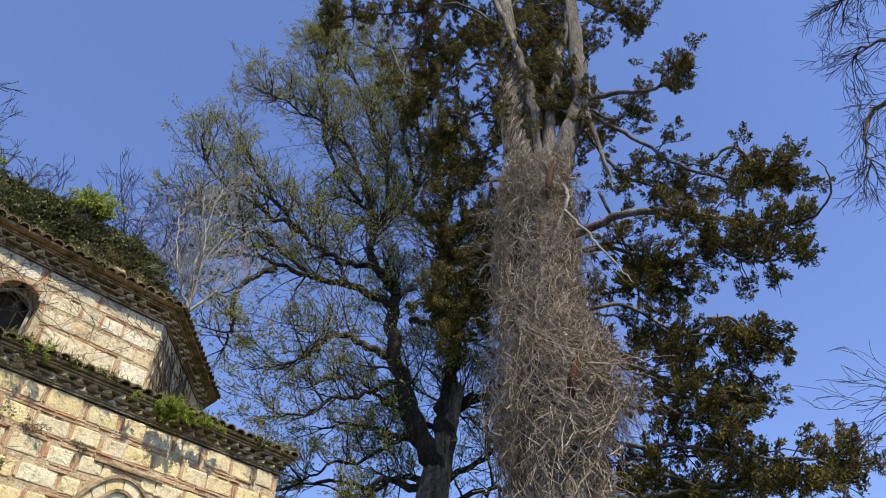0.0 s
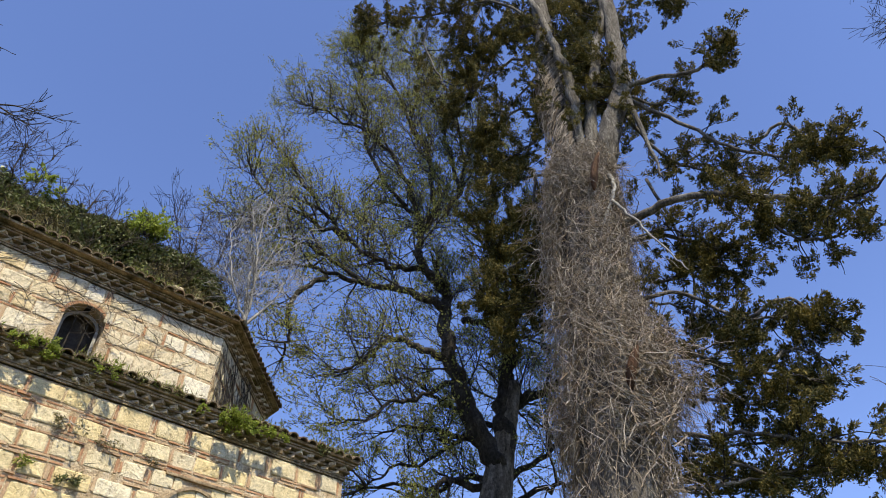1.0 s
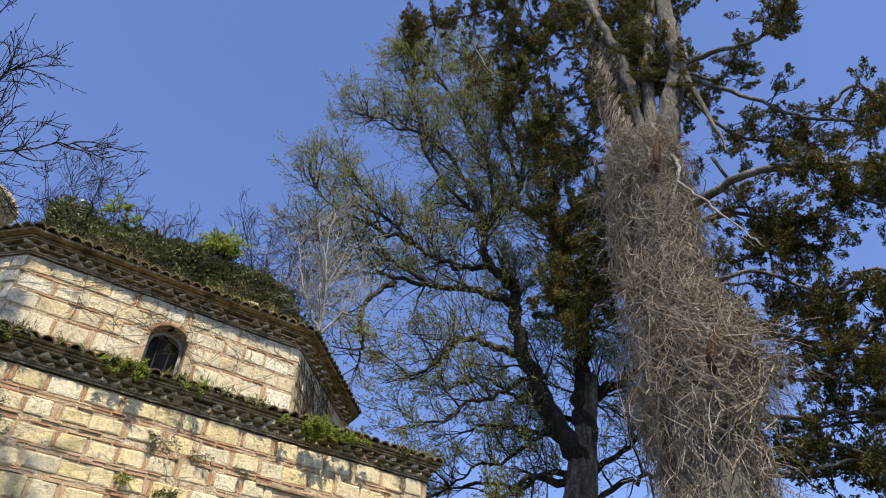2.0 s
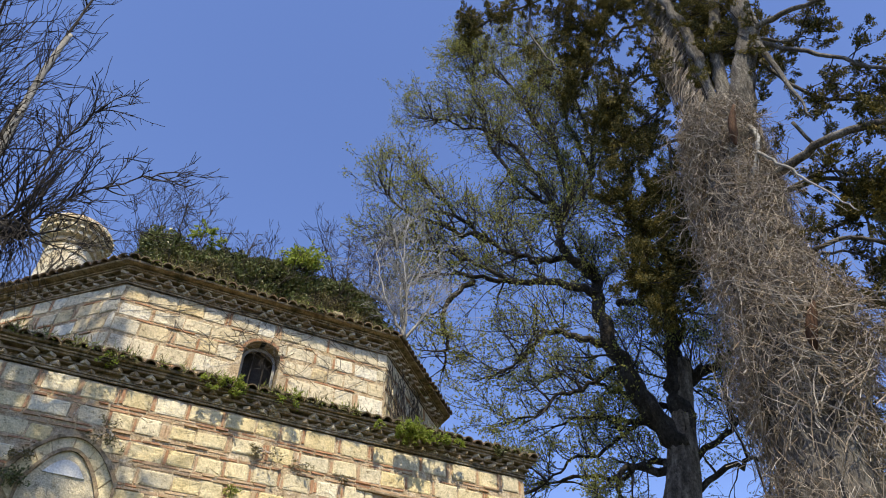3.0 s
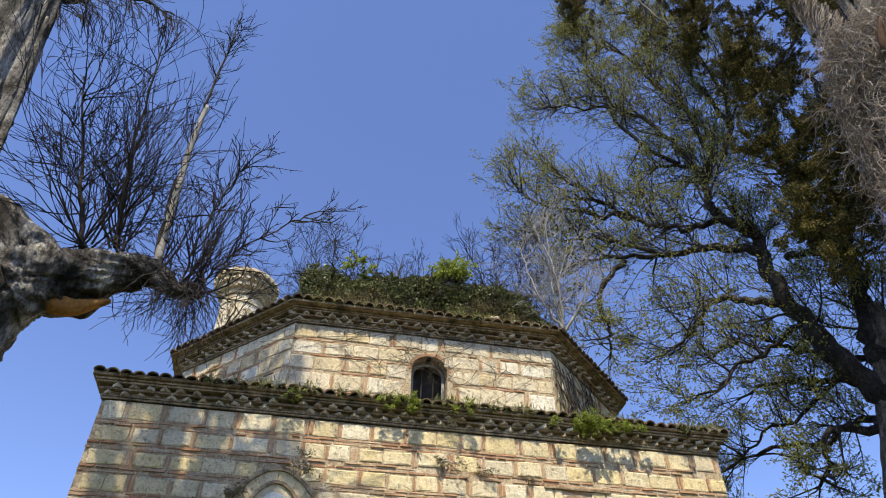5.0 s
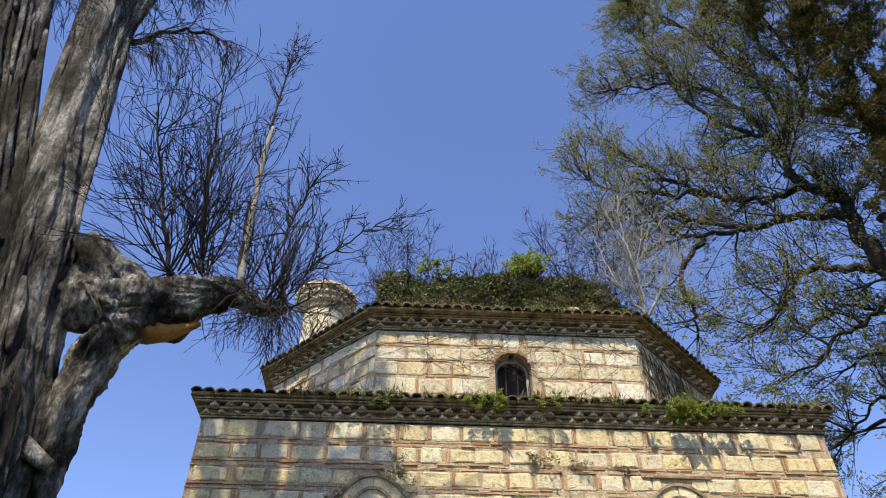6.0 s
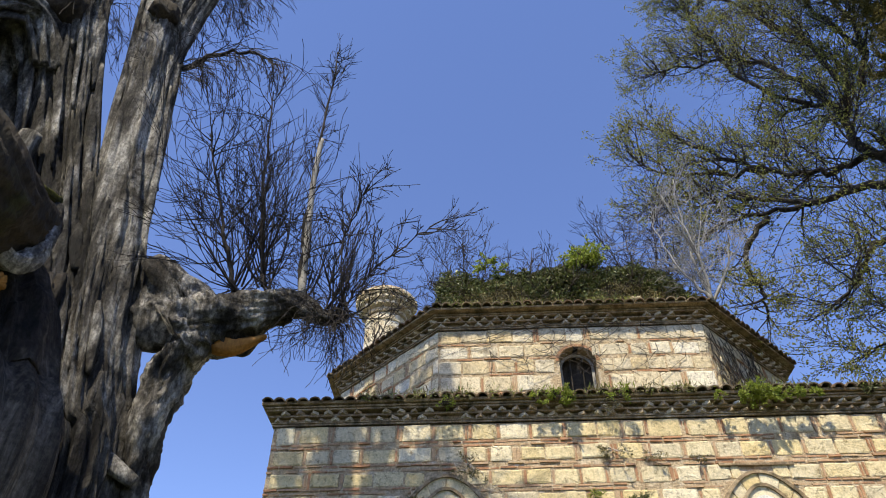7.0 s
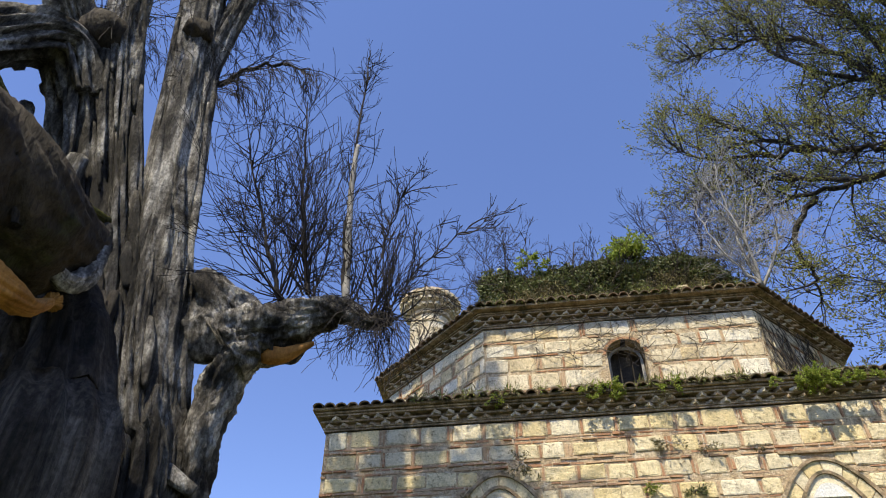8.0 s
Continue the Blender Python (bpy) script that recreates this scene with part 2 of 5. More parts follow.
def rand_dir(rng):
    while True:
        v = Vector((rng.uniform(-1, 1), rng.uniform(-1, 1), rng.uniform(-1, 1)))
        if 0.05 < v.length < 1:
            return v.normalized()


def sprout(shape, rng, p, d, length, r, depth, tips, spread=0.7, lift=0.15, kids=3, steps=4, curl=0.22, shrink=0.62, thin=0.004):
    """A twig that bends, and twigs that leave it, down to depth 0; tips gathers (place, way)."""
    pts, rad = [Vector(p)], [r]
    d = Vector(d).normalized()
    for i in range(steps):
        d = (d + rand_dir(rng) * curl + Vector((0, 0, lift * 0.3))).normalized()
        pts.append(pts[-1] + d * (length / steps))
        rad.append(max(r * (1 - 0.75 * (i + 1) / steps), thin))
        if depth == 0:
            tips.append((pts[-1], d.copy()))
    shape.tube(pts, rad, 5 if r > 0.03 else 3, cap=False)
    if depth > 0:
        for k in range(kids):
            at = rng.uniform(0.25, 1.0)
            i = min(int(at * steps), steps - 1)
            q = pts[i].lerp(pts[i + 1], at * steps - i)
            nd = (d + rand_dir(rng) * spread).normalized()
            sprout(shape, rng, q, nd, length * shrink * rng.uniform(0.75, 1.2), max(rad[i] * 0.6, thin), depth - 1, tips, spread, lift, kids, max(steps - 1, 2), curl, shrink, thin)

# ---- the ground ----
g = Shape()
ring = [0, 3, 6, 10, 15, 22, 32, 50, 90, 180, 400, 900]
gv = [(0, 0, 0)] + [(r * math.cos(2 * math.pi * k / 48), r * math.sin(2 * math.pi * k / 48), 0.06 * noise.noise((r * 0.2, k * 0.7, 3)) if r > 16 else 0.0) for r in ring[1:] for k in range(48)]
gf = [(0, 1 + k, 1 + (k + 1) % 48) for k in range(48)] + [(1 + (i - 1) * 48 + k, 1 + i * 48 + k, 1 + i * 48 + (k + 1) % 48, 1 + (i - 1) * 48 + (k + 1) % 48) for i in range(1, len(ring) - 1) for k in range(48)]
tagged(mesh_ob("ground", gv, gf, GROUND, kind="structure"), "grassy earth yard reaching the horizon", "ground")

# ---- the mosque ----
XL, XR, YF, YB, ZT = -3.12, 6.63, 10.0, 21.3, 6.91      # main block
CX, CY, DH, DC, DZ = 1.85, 15.66, 4.66, 2.46, 9.36      # drum: centre, half width, half a front face, wall top
mosque = thing("mosque", "old domed stone and brick mosque with an overgrown roof", "building")
rs = random.Random(11)
ARCHES = [(-0.43, 6.07), (4.07, 6.03)]


def arch_half(dz):
    return 0.0 if dz <= 0 else min(0.90 * math.sqrt(dz), 0.66)


# drum window: opening in the front face
WX, WZ0, WZ1, WR = 1.92, 7.75, 8.62, 0.335


def window_half(z):
    if z <= WZ1:
        return WR
    d = z - WZ1
    return math.sqrt(max(WR * WR - d * d * 1.25, 0.0))


# main wall core: a shell of thick walls
wall = None
for lo3, hi3 in (((XL, YF, 0), (XR, YF + 0.9, ZT)), ((XL, YF + 0.9, 0), (XL + 0.9, YB, ZT)), ((XR - 0.9, YF + 0.9, 0), (XR, YB, ZT)), ((XL + 0.9, YB - 0.9, 0), (XR - 0.9, YB, ZT))):
    core = Shape()
    core.box(lo3, hi3)
    side = core.make("wall", MORTAR, mosque, "coursed limestone and brick wall")
    wall = wall or side

# drum walls: octagon
def octagon(grow, z):
    h, c = DH + grow, DC + grow * 0.414
    xy = [(-c, -h), (c, -h), (h, -c), (h, c), (c, h), (-c, h), (-h, c), (-h, -c)]
    return [Vector((CX + x, CY + y, z)) for x, y in xy]


drum = Shape()
lo, hi, li, hj = octagon(0, 7.0), octagon(0, DZ), octagon(-0.7, 7.0), octagon(-0.7, DZ)
for i in range(1, 8):
    j = (i + 1) % 8
    drum.add([lo[i], lo[j], hi[j], hi[i], li[i], li[j], hj[j], hj[i]], [(0, 1, 2, 3), (5, 4, 7, 6), (3, 2, 6, 7)])
yf = CY - DH
zs = [7.0, WZ0] + [WZ0 + (WZ1 - WZ0) * k / 4 for k in range(1, 5)] + [WZ1 + 0.297 * math.sin(math.pi / 2 * k / 8) for k in range(1, 9)]
for a, b in zip(zs[:-1], zs[1:]):
    wa, wb = (0, 0) if b <= WZ0 else (window_half(a), window_half(b))
    for s in (-1, 1):
        drum.add([(CX + s * DC, yf, a), (WX + s * wa, yf, a), (WX + s * wb, yf, b), (CX + s * DC, yf, b)], [(0, 1, 2, 3) if s < 0 else (3, 2, 1, 0)])
        if wa:
            drum.add([(WX + s * wa, yf, a), (WX + s * wa, yf + 0.45, a), (WX + s * wb, yf + 0.45, b), (WX + s * wb, yf, b)], [(0, 1, 2, 3) if s < 0 else (3, 2, 1, 0)])
drum.add([(CX - DC, yf, zs[-1]), (CX + DC, yf, zs[-1]), (CX + DC, yf, DZ), (CX - DC, yf, DZ), (CX - DC + 0.3, yf + 0.7, DZ), (CX + DC - 0.3, yf + 0.7, DZ)], [(0, 1, 2, 3), (3, 2, 5, 4)])
drum_wall = drum.make("drum_wall", MORTAR, mosque, "octagonal drum of pale weathered stone", weld=True)

# window in the drum
win = Shape()
# dark panel stands in for the shade inside the opening
win.box((WX - 0.6, yf + 0.42, 7.2), (WX + 0.6, yf + 0.46, 9.2))
window = win.make("window", WINDARK, mosque, "small dark arched window with a broken wooden frame")
fr = Shape()
arch_line = [(WX + s * (WR - 0.04), yf + 0.24, z) for s, z in ((-1, WZ0), (-1, WZ1))] + [(WX - (WR - 0.04) * math.cos(a), yf + 0.24, WZ1 + 0.26 * math.sin(a)) for a in [math.pi * k / 10 for k in range(1, 10)]] + [(WX + (WR - 0.04), yf + 0.24, WZ1), (WX + (WR - 0.04), yf + 0.24, WZ0)]
fr.tube(arch_line, [0.035] * len(arch_line), 4)
fr.make("window_frame", PALETWIG, window, "grey weathered wooden frame")
for dx in (-0.12, 0.10):
    b = Shape()
    b.tube([(WX + dx, yf + 0.26, WZ0), (WX + dx + 0.02, yf + 0.26, WZ1 + 0.24)], [0.012, 0.012], 4)
    b.make("bar", WINDARK, window)


ring_n = 13
for k in range(ring_n):
    a0, a1 = math.pi * (k + 0.06) / ring_n, math.pi * (k + 0.94) / ring_n
    sh = Shape()
    q = [(WX - math.cos(a) * r, WZ1 + math.sin(a) * r * 0.9) for r, a in ((WR + 0.008, a0), (WR + 0.008, a1), (WR + 0.062, a1), (WR + 0.062, a0))]
    out = yf - rs.uniform(0.006, 0.018)
    sh.add([(x, y, z) for y in (yf + 0.02, out) for x, z in q], [(4, 5, 6, 7), (0, 1, 5, 4), (1, 2, 6, 5), (2, 3, 7, 6), (3, 0, 4, 7)])
    sh.make("brick", BRICK, window)


def stone_piece(w, h, proud, rng):
    """One squared block with knocked-off corners, uneven edges and a slightly hollow or swollen face."""
    j = lambda a: rng.uniform(-a, a)
    c = [min(w, h) * rng.uniform(0.02, 0.10) for k in range(4)]
    ring = [(c[0], 0), (w - c[1], 0), (w, c[1]), (w, h - c[2]), (w - c[2], h), (c[3], h), (0, h - c[3]), (0, c[0])]
    ring = [(x + j(0.010), z + j(0.010)) for x, z in ring]
    cx, cz = w / 2, h / 2
    back = [(x, 0.01, z) for x, z in ring]
    mid = [(x, -proud * 0.6, z) for x, z in ring]
    front = [(x + (cx - x) / w * 0.045 + j(0.006), -proud + j(0.005), z + (cz - z) / h * 0.04 + j(0.006)) for x, z in ring]
    v = back + mid + front + [(cx + j(w * 0.15), -proud + rng.uniform(-0.007, 0.008), cz + j(h * 0.15))]
    f = [(16 + i, 16 + (i + 1) % 8, 24) for i in range(8)]
    for k in (0, 8):
        f += [(k + i, k + (i + 1) % 8, k + 8 + (i + 1) % 8, k + 8 + i) for i in range(8)]
    return v, f


BRICKS = Shape()


def lay(origin, along, width, z0, z1, rng, holes, pieces, course=0.238, joint=0.132, bricks=1.0, wide=(0.27, 0.50)):
    """Courses of squared stone with brick between; pieces gathers (matrix, w, h) for single stones."""
    u = Vector(along).normalized()
    n = Vector((u.y, -u.x, 0))
    rot = Matrix(((u.x, -n.x, 0, 0), (u.y, -n.y, 0, 0), (0, 0, 1, 0), (0, 0, 0, 1)))
    z = z1

    def clear(a, b, za, zb):
        for hole in holes:
            a2 = hole(a, b, za, zb)
            if a2 is None:
                return None
            a, b = a2
        return (a, b) if b - a > 0.02 else None

    def brick(a, b, za, zb, proud):
        c = clear(a, b, za, zb)
        if c:
            p = Vector(origin)
            q = [p + u * x + n * d + Vector((0, 0, zz - p.z)) for zz in (za, zb) for x, d in ((c[0], -0.01), (c[1], -0.01), (c[1], proud), (c[0], proud))]
            q = [p + u * rng.uniform(-0.006, 0.006) + n * rng.uniform(-0.004, 0.004) + Vector((0, 0, rng.uniform(-0.005, 0.005))) for p in q]
            BRICKS.add(q, [(3, 2, 6, 7), (2, 1, 5, 6), (0, 3, 7, 4), (7, 6, 5, 4), (0, 1, 2, 3)])

    while z > z0:
        h = course * rng.uniform(0.84, 1.14)
        x = rng.uniform(0.0, 0.10)
        while x < width - 0.05:
            w = min(rng.uniform(*wide), width - x)
            lo, hi = z - h - rng.uniform(-0.012, 0.022), z + rng.uniform(-0.026, 0.012)
            c = clear(x, x + w, lo, hi)
            if c and c[1] - c[0] > 0.1:
                pieces.append((Matrix.Translation(Vector(origin) + u * c[0] + Vector((0, 0, lo - Vector(origin).z))) @ rot, c[1] - c[0], hi - lo))
            x += w + rng.uniform(0.014, 0.030)
            k = rng.choice((0, 1, 1, 1, 2, 2)) if rng.random() < bricks else 0
            for i in range(k):
                bw = rng.uniform(0.030, 0.046)
                if x + 0.05 < width:
                    brick(x + 0.004, x + bw, z - h - rng.uniform(-0.03, 0.02), z + rng.uniform(-0.04, 0.01), rng.uniform(0.0, 0.020))
                x += bw + rng.uniform(0.010, 0.022)
        z -= h
        jt = joint * rng.uniform(0.8, 1.15)
        rows = 2 if bricks > 0.5 else 1
        for r in range(rows):
            bx = rng.uniform(-0.15, 0)
            th = jt / rows
            while bx < width:
                bl = rng.uniform(0.12, 0.30)
                if rng.random() < 0.45 + 0.45 * bricks and noise.noise((bx * 0.8, z * 2.0, 4)) > -0.32:
                    mz = z - th * (r + 0.5) + rng.uniform(-0.006, 0.006)
                    brick(max(bx, 0), min(bx + bl, width), mz - rng.uniform(0.010, 0.018), mz + rng.uniform(0.010, 0.018), rng.choice((0.005, 0.008, 0.012, 0.016, 0.026)))
                bx += bl + rng.uniform(0.010, 0.035)
        z -= jt


def arch_hole(cx, apex):
    def hole(a, b, za, zb):
        w = arch_half(apex - (za + zb) / 2 + 0.06)
        c = cx - XL
        if b < c - w or a > c + w or w == 0:
            return a, b
        if a < c - w:
            return a, c - w
        if b > c + w:
            return c + w, b
        return None
    return hole


def win_hole(a, b, za, zb):
    c = WX - (CX - DC)
    w = 0.0 if zb < WZ0 or za > WZ1 + 0.40 else (WR + 0.10 if za < WZ1 else 0.28)
    if w == 0 or b < c - w or a > c + w:
        return a, b
    if a < c - w:
        return a, c - w
    if b > c + w:
        return c + w, b
    return None


front, low, drum_front, drum_sides = [], [], [], []
holes = [arch_hole(*a) for a in ARCHES]
lay((XL, YF, 0), (1, 0, 0), XR - XL, 4.9, ZT - 0.03, rs, holes, front)
lay((XL, YF, 0), (1, 0, 0), XR - XL, 0.15, 4.78, rs, [], low)
lay((CX - DC, yf, 0), (1, 0, 0), 2 * DC, 7.5, DZ - 0.02, rs, [win_hole], drum_front, course=0.275, joint=0.085, bricks=0.42, wide=(0.26, 0.50))
o = octagon(0, 0)
lay(o[7], o[0] - o[7], (o[0] - o[7]).length, 7.5, DZ - 0.02, rs, [], drum_sides, course=0.275, joint=0.085, bricks=0.42, wide=(0.26, 0.50))
lay(o[1], o[2] - o[1], (o[2] - o[1]).length, 7.5, DZ - 0.02, rs, [], drum_sides, course=0.275, joint=0.085, bricks=0.42, wide=(0.26, 0.50))
BRICKS.make("brickwork", BRICK, wall, "thin red bricks between the stones", kind="stuff")
rest = Shape()
for m, w, h in low:
    v, f = stone_piece(w, h, 0.02, rs)
    rest.add([m @ Vector(p) for p in v], f)
rest.make("lower_stonework", STONE, wall, kind="stuff")


def single_stones(pieces, material, parent):
    for m, w, h in pieces:
        v, f = stone_piece(w, h, rs.uniform(0.008, 0.022), rs)
        ob = mesh_ob("stone", v, f, material, parent)
        ob.matrix_basis = m


# blind arches: a brown brick rim, a band of pale voussoirs, an inner rim and a white tympanum
def arch_line(cx, apex, scale, drop, deep=0.8, n=14):
    side = [(arch_half(deep * (k / n) ** 1.6) * scale, apex - drop - deep * (k / n) ** 1.6) for k in range(n + 1)]
    return [Vector((cx - w, 0, z)) for w, z in side[::-1]] + [Vector((cx + w, 0, z)) for w, z in side[1:]]


def arch_strip(a, b, proud):
    s = Shape()
    n = len(a)
    vs = [Vector((p.x, y, p.z)) for y in (YF + 0.02, YF - proud) for p in list(a) + list(b)]
    fs = [(0, n, 3 * n, 2 * n), (n - 1, 3 * n - 1, 4 * n - 1, 2 * n - 1)]
    for k in range(n - 1):
        fs += [(2 * n + k, 3 * n + k, 3 * n + k + 1, 2 * n + k + 1), (k, 2 * n + k, 2 * n + k + 1, k + 1), (n + k, n + k + 1, 3 * n + k + 1, 3 * n + k)]
    s.add(vs, fs)
    return s


for cx, apex in ARCHES:
    arch = thing("blind_arch", "pointed blind arch of stone with a white tympanum", "")
    arch.parent = mosque
    l1, l2, l3, l4 = arch_line(cx, apex, 1.0, 0.0), arch_line(cx, apex, 0.94, 0.045), arch_line(cx, apex, 0.74, 0.19), arch_line(cx, apex, 0.68, 0.235)
    arch_strip(l1, l2, 0.050).make("hood", CORNICE, arch, "thin brown brick rim")
    arch_strip(l3, l4, 0.040).make("inner_rim", CORNICE, arch)
    steps = [0, 4, 7, 10, 14, 18, 21, 24, 28]
    for i, j in zip(steps[:-1], steps[1:]):
        p, q = l2[i:j + 1], l3[i:j + 1]
        p = [p[0].lerp(p[1], 0.10)] + p[1:-1] + [p[-1].lerp(p[-2], 0.10)]
        q = [q[0].lerp(q[1], 0.10)] + q[1:-1] + [q[-1].lerp(q[-2], 0.10)]
        arch_strip(p, q, rs.uniform(0.014, 0.024)).make("voussoir", STONE, arch)
    s = Shape()
    s.add([Vector((p.x, YF - 0.004, p.z)) for p in l4], [tuple(range(len(l4)))])
    s.make("tympanum", STONE, arch)
    panel = [p for p in arch_line(cx, apex, 0.62, 0.36) if p.z > apex - 0.60]
    s = Shape()
    n = len(panel)
    s.add([Vector((p.x, y, p.z + rs.uniform(-0.006, 0.006))) for y in (YF - 0.024, YF + 0.01) for p in panel], [tuple(range(n))] + [(k, n + k, n + (k + 1) % n, (k + 1) % n) for k in range(n)])
    s.make("white_panel", WHITE, arch, "white plastered panel")
s = Shape()
s.box((3.55, YF - 0.05, 6.10), (4.62, YF + 0.02, 6.145), 0.006, rs)
s.make("ledge", CORNICE, wall, "thin dark stone ledge")


# cornices: stepped bands with rows of saw teeth, and tiles along the lip
def cornice(name, corners, z0, reach, closed):
    """corners: the wall's outline; z0: its top."""
    co = thing(name, "dark saw-toothed brick cornice under roof tiles", "")
    co.parent = mosque
    bands = [(0.00, 0.03, 0.030), (0.035, 0.025, 0.045), (0.125, 0.03, 0.085), (0.215, 0.03, 0.13), (0.25, 0.03, 0.155), (0.295, 0.045, reach)]
    n = len(corners)

    def outline(grow, z):
        out = []
        for i in range(n):
            p, a, b = corners[i], corners[i - 1], corners[(i + 1) % n]
            d1, d2 = (p - a).normalized(), (b - p).normalized()
            n1, n2 = Vector((d1.y, -d1.x, 0)), Vector((d2.y, -d2.x, 0))
            m = (n1 + n2) / (1 + n1.dot(n2))
            out.append(Vector((p.x + m.x * grow, p.y + m.y * grow, z)))
        return out

    for dz, th, grow in bands:
        s = Shape()
        a, b, c = outline(-0.3, z0 + dz), outline(grow, z0 + dz), None
        a2, b2 = outline(-0.3, z0 + dz + th), outline(grow, z0 + dz + th)
        for i in range(n):
            j = (i + 1) % n
            s.add([a[i], a[j], b[j], b[i], a2[i], a2[j], b2[j], b2[i]], [(0, 1, 2, 3), (3, 2, 6, 7), (7, 6, 5, 4)])
        s.make("band", CORNICE, co, weld=True)
    s = Shape()
    a, b = outline(0.0, z0 - 0.02), outline(0.0, z0 + 0.30)
    for i in range(n):
        j = (i + 1) % n
        s.add([a[i], a[j], b[j], b[i]], [(0, 1, 2, 3)])
    s.make("backing", CORNICE, co)
    tooth = Shape()
    tooth.add([(-0.072, 0.05, 0), (0.072, 0.05, 0), (0, -0.050, 0), (-0.072, 0.05, 0.052), (0.072, 0.05, 0.052), (0, -0.050, 0.052)], [(0, 2, 5, 3), (2, 1, 4, 5), (2, 0, 1), (3, 5, 4)])
    first = None
    for i in range(n):
        p, q = corners[i], corners[(i + 1) % n]
        d = (q - p)
        nn = Vector((d.y, -d.x, 0)).normalized()
        if nn.y > 0.1 or abs(nn.x) > 0.9:
            continue
        L = d.length
        for r, (dz, grow) in enumerate(((0.062, 0.055), (0.155, 0.105))):
            k = int(L / 0.225)
            for t in range(k):
                if rs.random() < 0.12:
                    continue
                at = p + d * ((t + 0.5 + 0.5 * (r % 2) - 0.25) / k) + nn * grow
                if first is None:
                    first = tooth.make("tooth", TOOTH, co)
                    ob = first
                else:
                    ob = new("tooth", first.data)
                    ob.parent = co
                ob.matrix_basis = Matrix.Translation((at.x, at.y, z0 + dz)) @ Matrix.Rotation(math.atan2(d.y, d.x) + rs.uniform(-0.25, 0.25), 4, "Z") @ Matrix.Scale(rs.uniform(0.8, 1.12), 4)
    # tiles
    prof = [(0.088 * math.cos(a), 0.062 * math.sin(a)) for a in [math.pi * k / 7 for k in range(8)]]
    tile = Shape()
    v = [(x * (1 if y < 0 else 0.9), y, z) for y in (-0.06, 0.36) for x, z in prof] + [(x * 0.82 * (1 if y < 0 else 0.9), y, z - 0.016) for y in (-0.06, 0.36) for x, z in prof]
    f = [(k, k + 1, 8 + k + 1, 8 + k) for k in range(7)] + [(16 + k + 1, 16 + k, 24 + k, 24 + k + 1) for k in range(7)] + [(k + 1, k, 16 + k, 16 + k + 1) for k in range(7)]
    tile.add(v, f)
    first = None
    lip = outline(reach, z0 + 0.345)
    for i in range(n):
        p, q = lip[i], lip[(i + 1) % n]
        d = q - p
        nn = Vector((d.y, -d.x, 0)).normalized()
        if nn.y > 0.1 or abs(nn.x) > 0.9:
            continue
        k = int(d.length / 0.185)
        for t in range(k):
            at = p + d * ((t + 0.5) / k)
            if first is None:
                first = tile.make("tile", TILE, co)
                ob = first
            else:
                ob = new("tile", first.data)
                ob.parent = co
            ob.matrix_basis = Matrix.Translation((at.x, at.y, at.z + rs.uniform(-0.014, 0.016) + 0.03 * noise.noise((at.x * 0.9, at.y * 0.9, 2)))) @ Matrix.Rotation(math.atan2(d.y, d.x) + rs.uniform(-0.06, 0.06), 4, "Z") @ Matrix.Rotation(radians(17 + rs.uniform(-3, 3)), 4, "X")
    return outline(reach, z0 + 0.35)


square = [Vector((XL, YF, 0)), Vector((XR, YF, 0)), Vector((XR, YB, 0)), Vector((XL, YB, 0))]
lip_low = cornice("cornice", square, ZT, 0.20, True)
cornice("cornice", octagon(0, 0), DZ, 0.28, True)

# roofs behind the lips
roof = Shape()
inner = [Vector((CX + sx * (DH + 0.05 if sx * sy else 0), CY + sy * (DH + 0.05), 7.75)) for sx, sy in ((-1, -1), (1, -1), (1, 1), (-1, 1))]
for i in range(4):
    j = (i + 1) % 4
    roof.add([lip_low[i], lip_low[j], inner[j], inner[i]], [(0, 1, 2, 3)])
roof.add(inner, [(0, 1, 2, 3)])
roof.make("roof", EARTH, mosque, "earth-covered low roof slopes with grass")
dome = Shape()
TIER = [(0.22, 9.71), (-0.30, 9.86), (-0.52, 10.02), (-0.58, 10.45), (-0.66, 10.86), (-0.80, 11.16), (-1.20, 11.26), (-2.20, 11.30), (-3.40, 11.32), (-4.60, 11.32)]


def tier_place(u, level):
    """A place on the overgrown tier: u runs 0 to 8 round its sides, level 0 to 9 up its wall and over its top."""
    i = min(int(level), len(TIER) - 2)
    grow = TIER[i][0] + (TIER[i + 1][0] - TIER[i][0]) * (level - i)
    z = TIER[i][1] + (TIER[i + 1][1] - TIER[i][1]) * (level - i)
    ring = octagon(grow, z)
    k = int(u) % 8
    p = ring[k].lerp(ring[(k + 1) % 8], u - int(u))
    if level > 0.9:
        p.x = min(max(p.x, CX - 2.25), CX + 2.55)
    d = ring[(k + 1) % 8] - ring[k]
    n = Vector((d.y, -d.x, 0)).normalized()
    rough = 0.0 if level < 1 else 0.16 * noise.noise((p.x * 1.1, p.y * 1.1, z * 1.3)) + 0.10 * noise.noise((p.x * 3.0, p.y * 3.0, z * 2.5))
    up = 0.0 if level < 4 else 0.20 * noise.noise((p.x * 0.9, p.y * 0.9, 7)) + 0.10 * noise.noise((p.x * 2.7, p.y * 2.7, 3))
    return p + n * rough + Vector((0, 0, up)), (n + Vector((0, 0, 0.35 if level < 4.5 else 1.6))).normalized()


around, high = 96, 28
grid = [tier_place(8 * k / around, 9 * i / (high - 1))[0] for i in range(high) for k in range(around)]
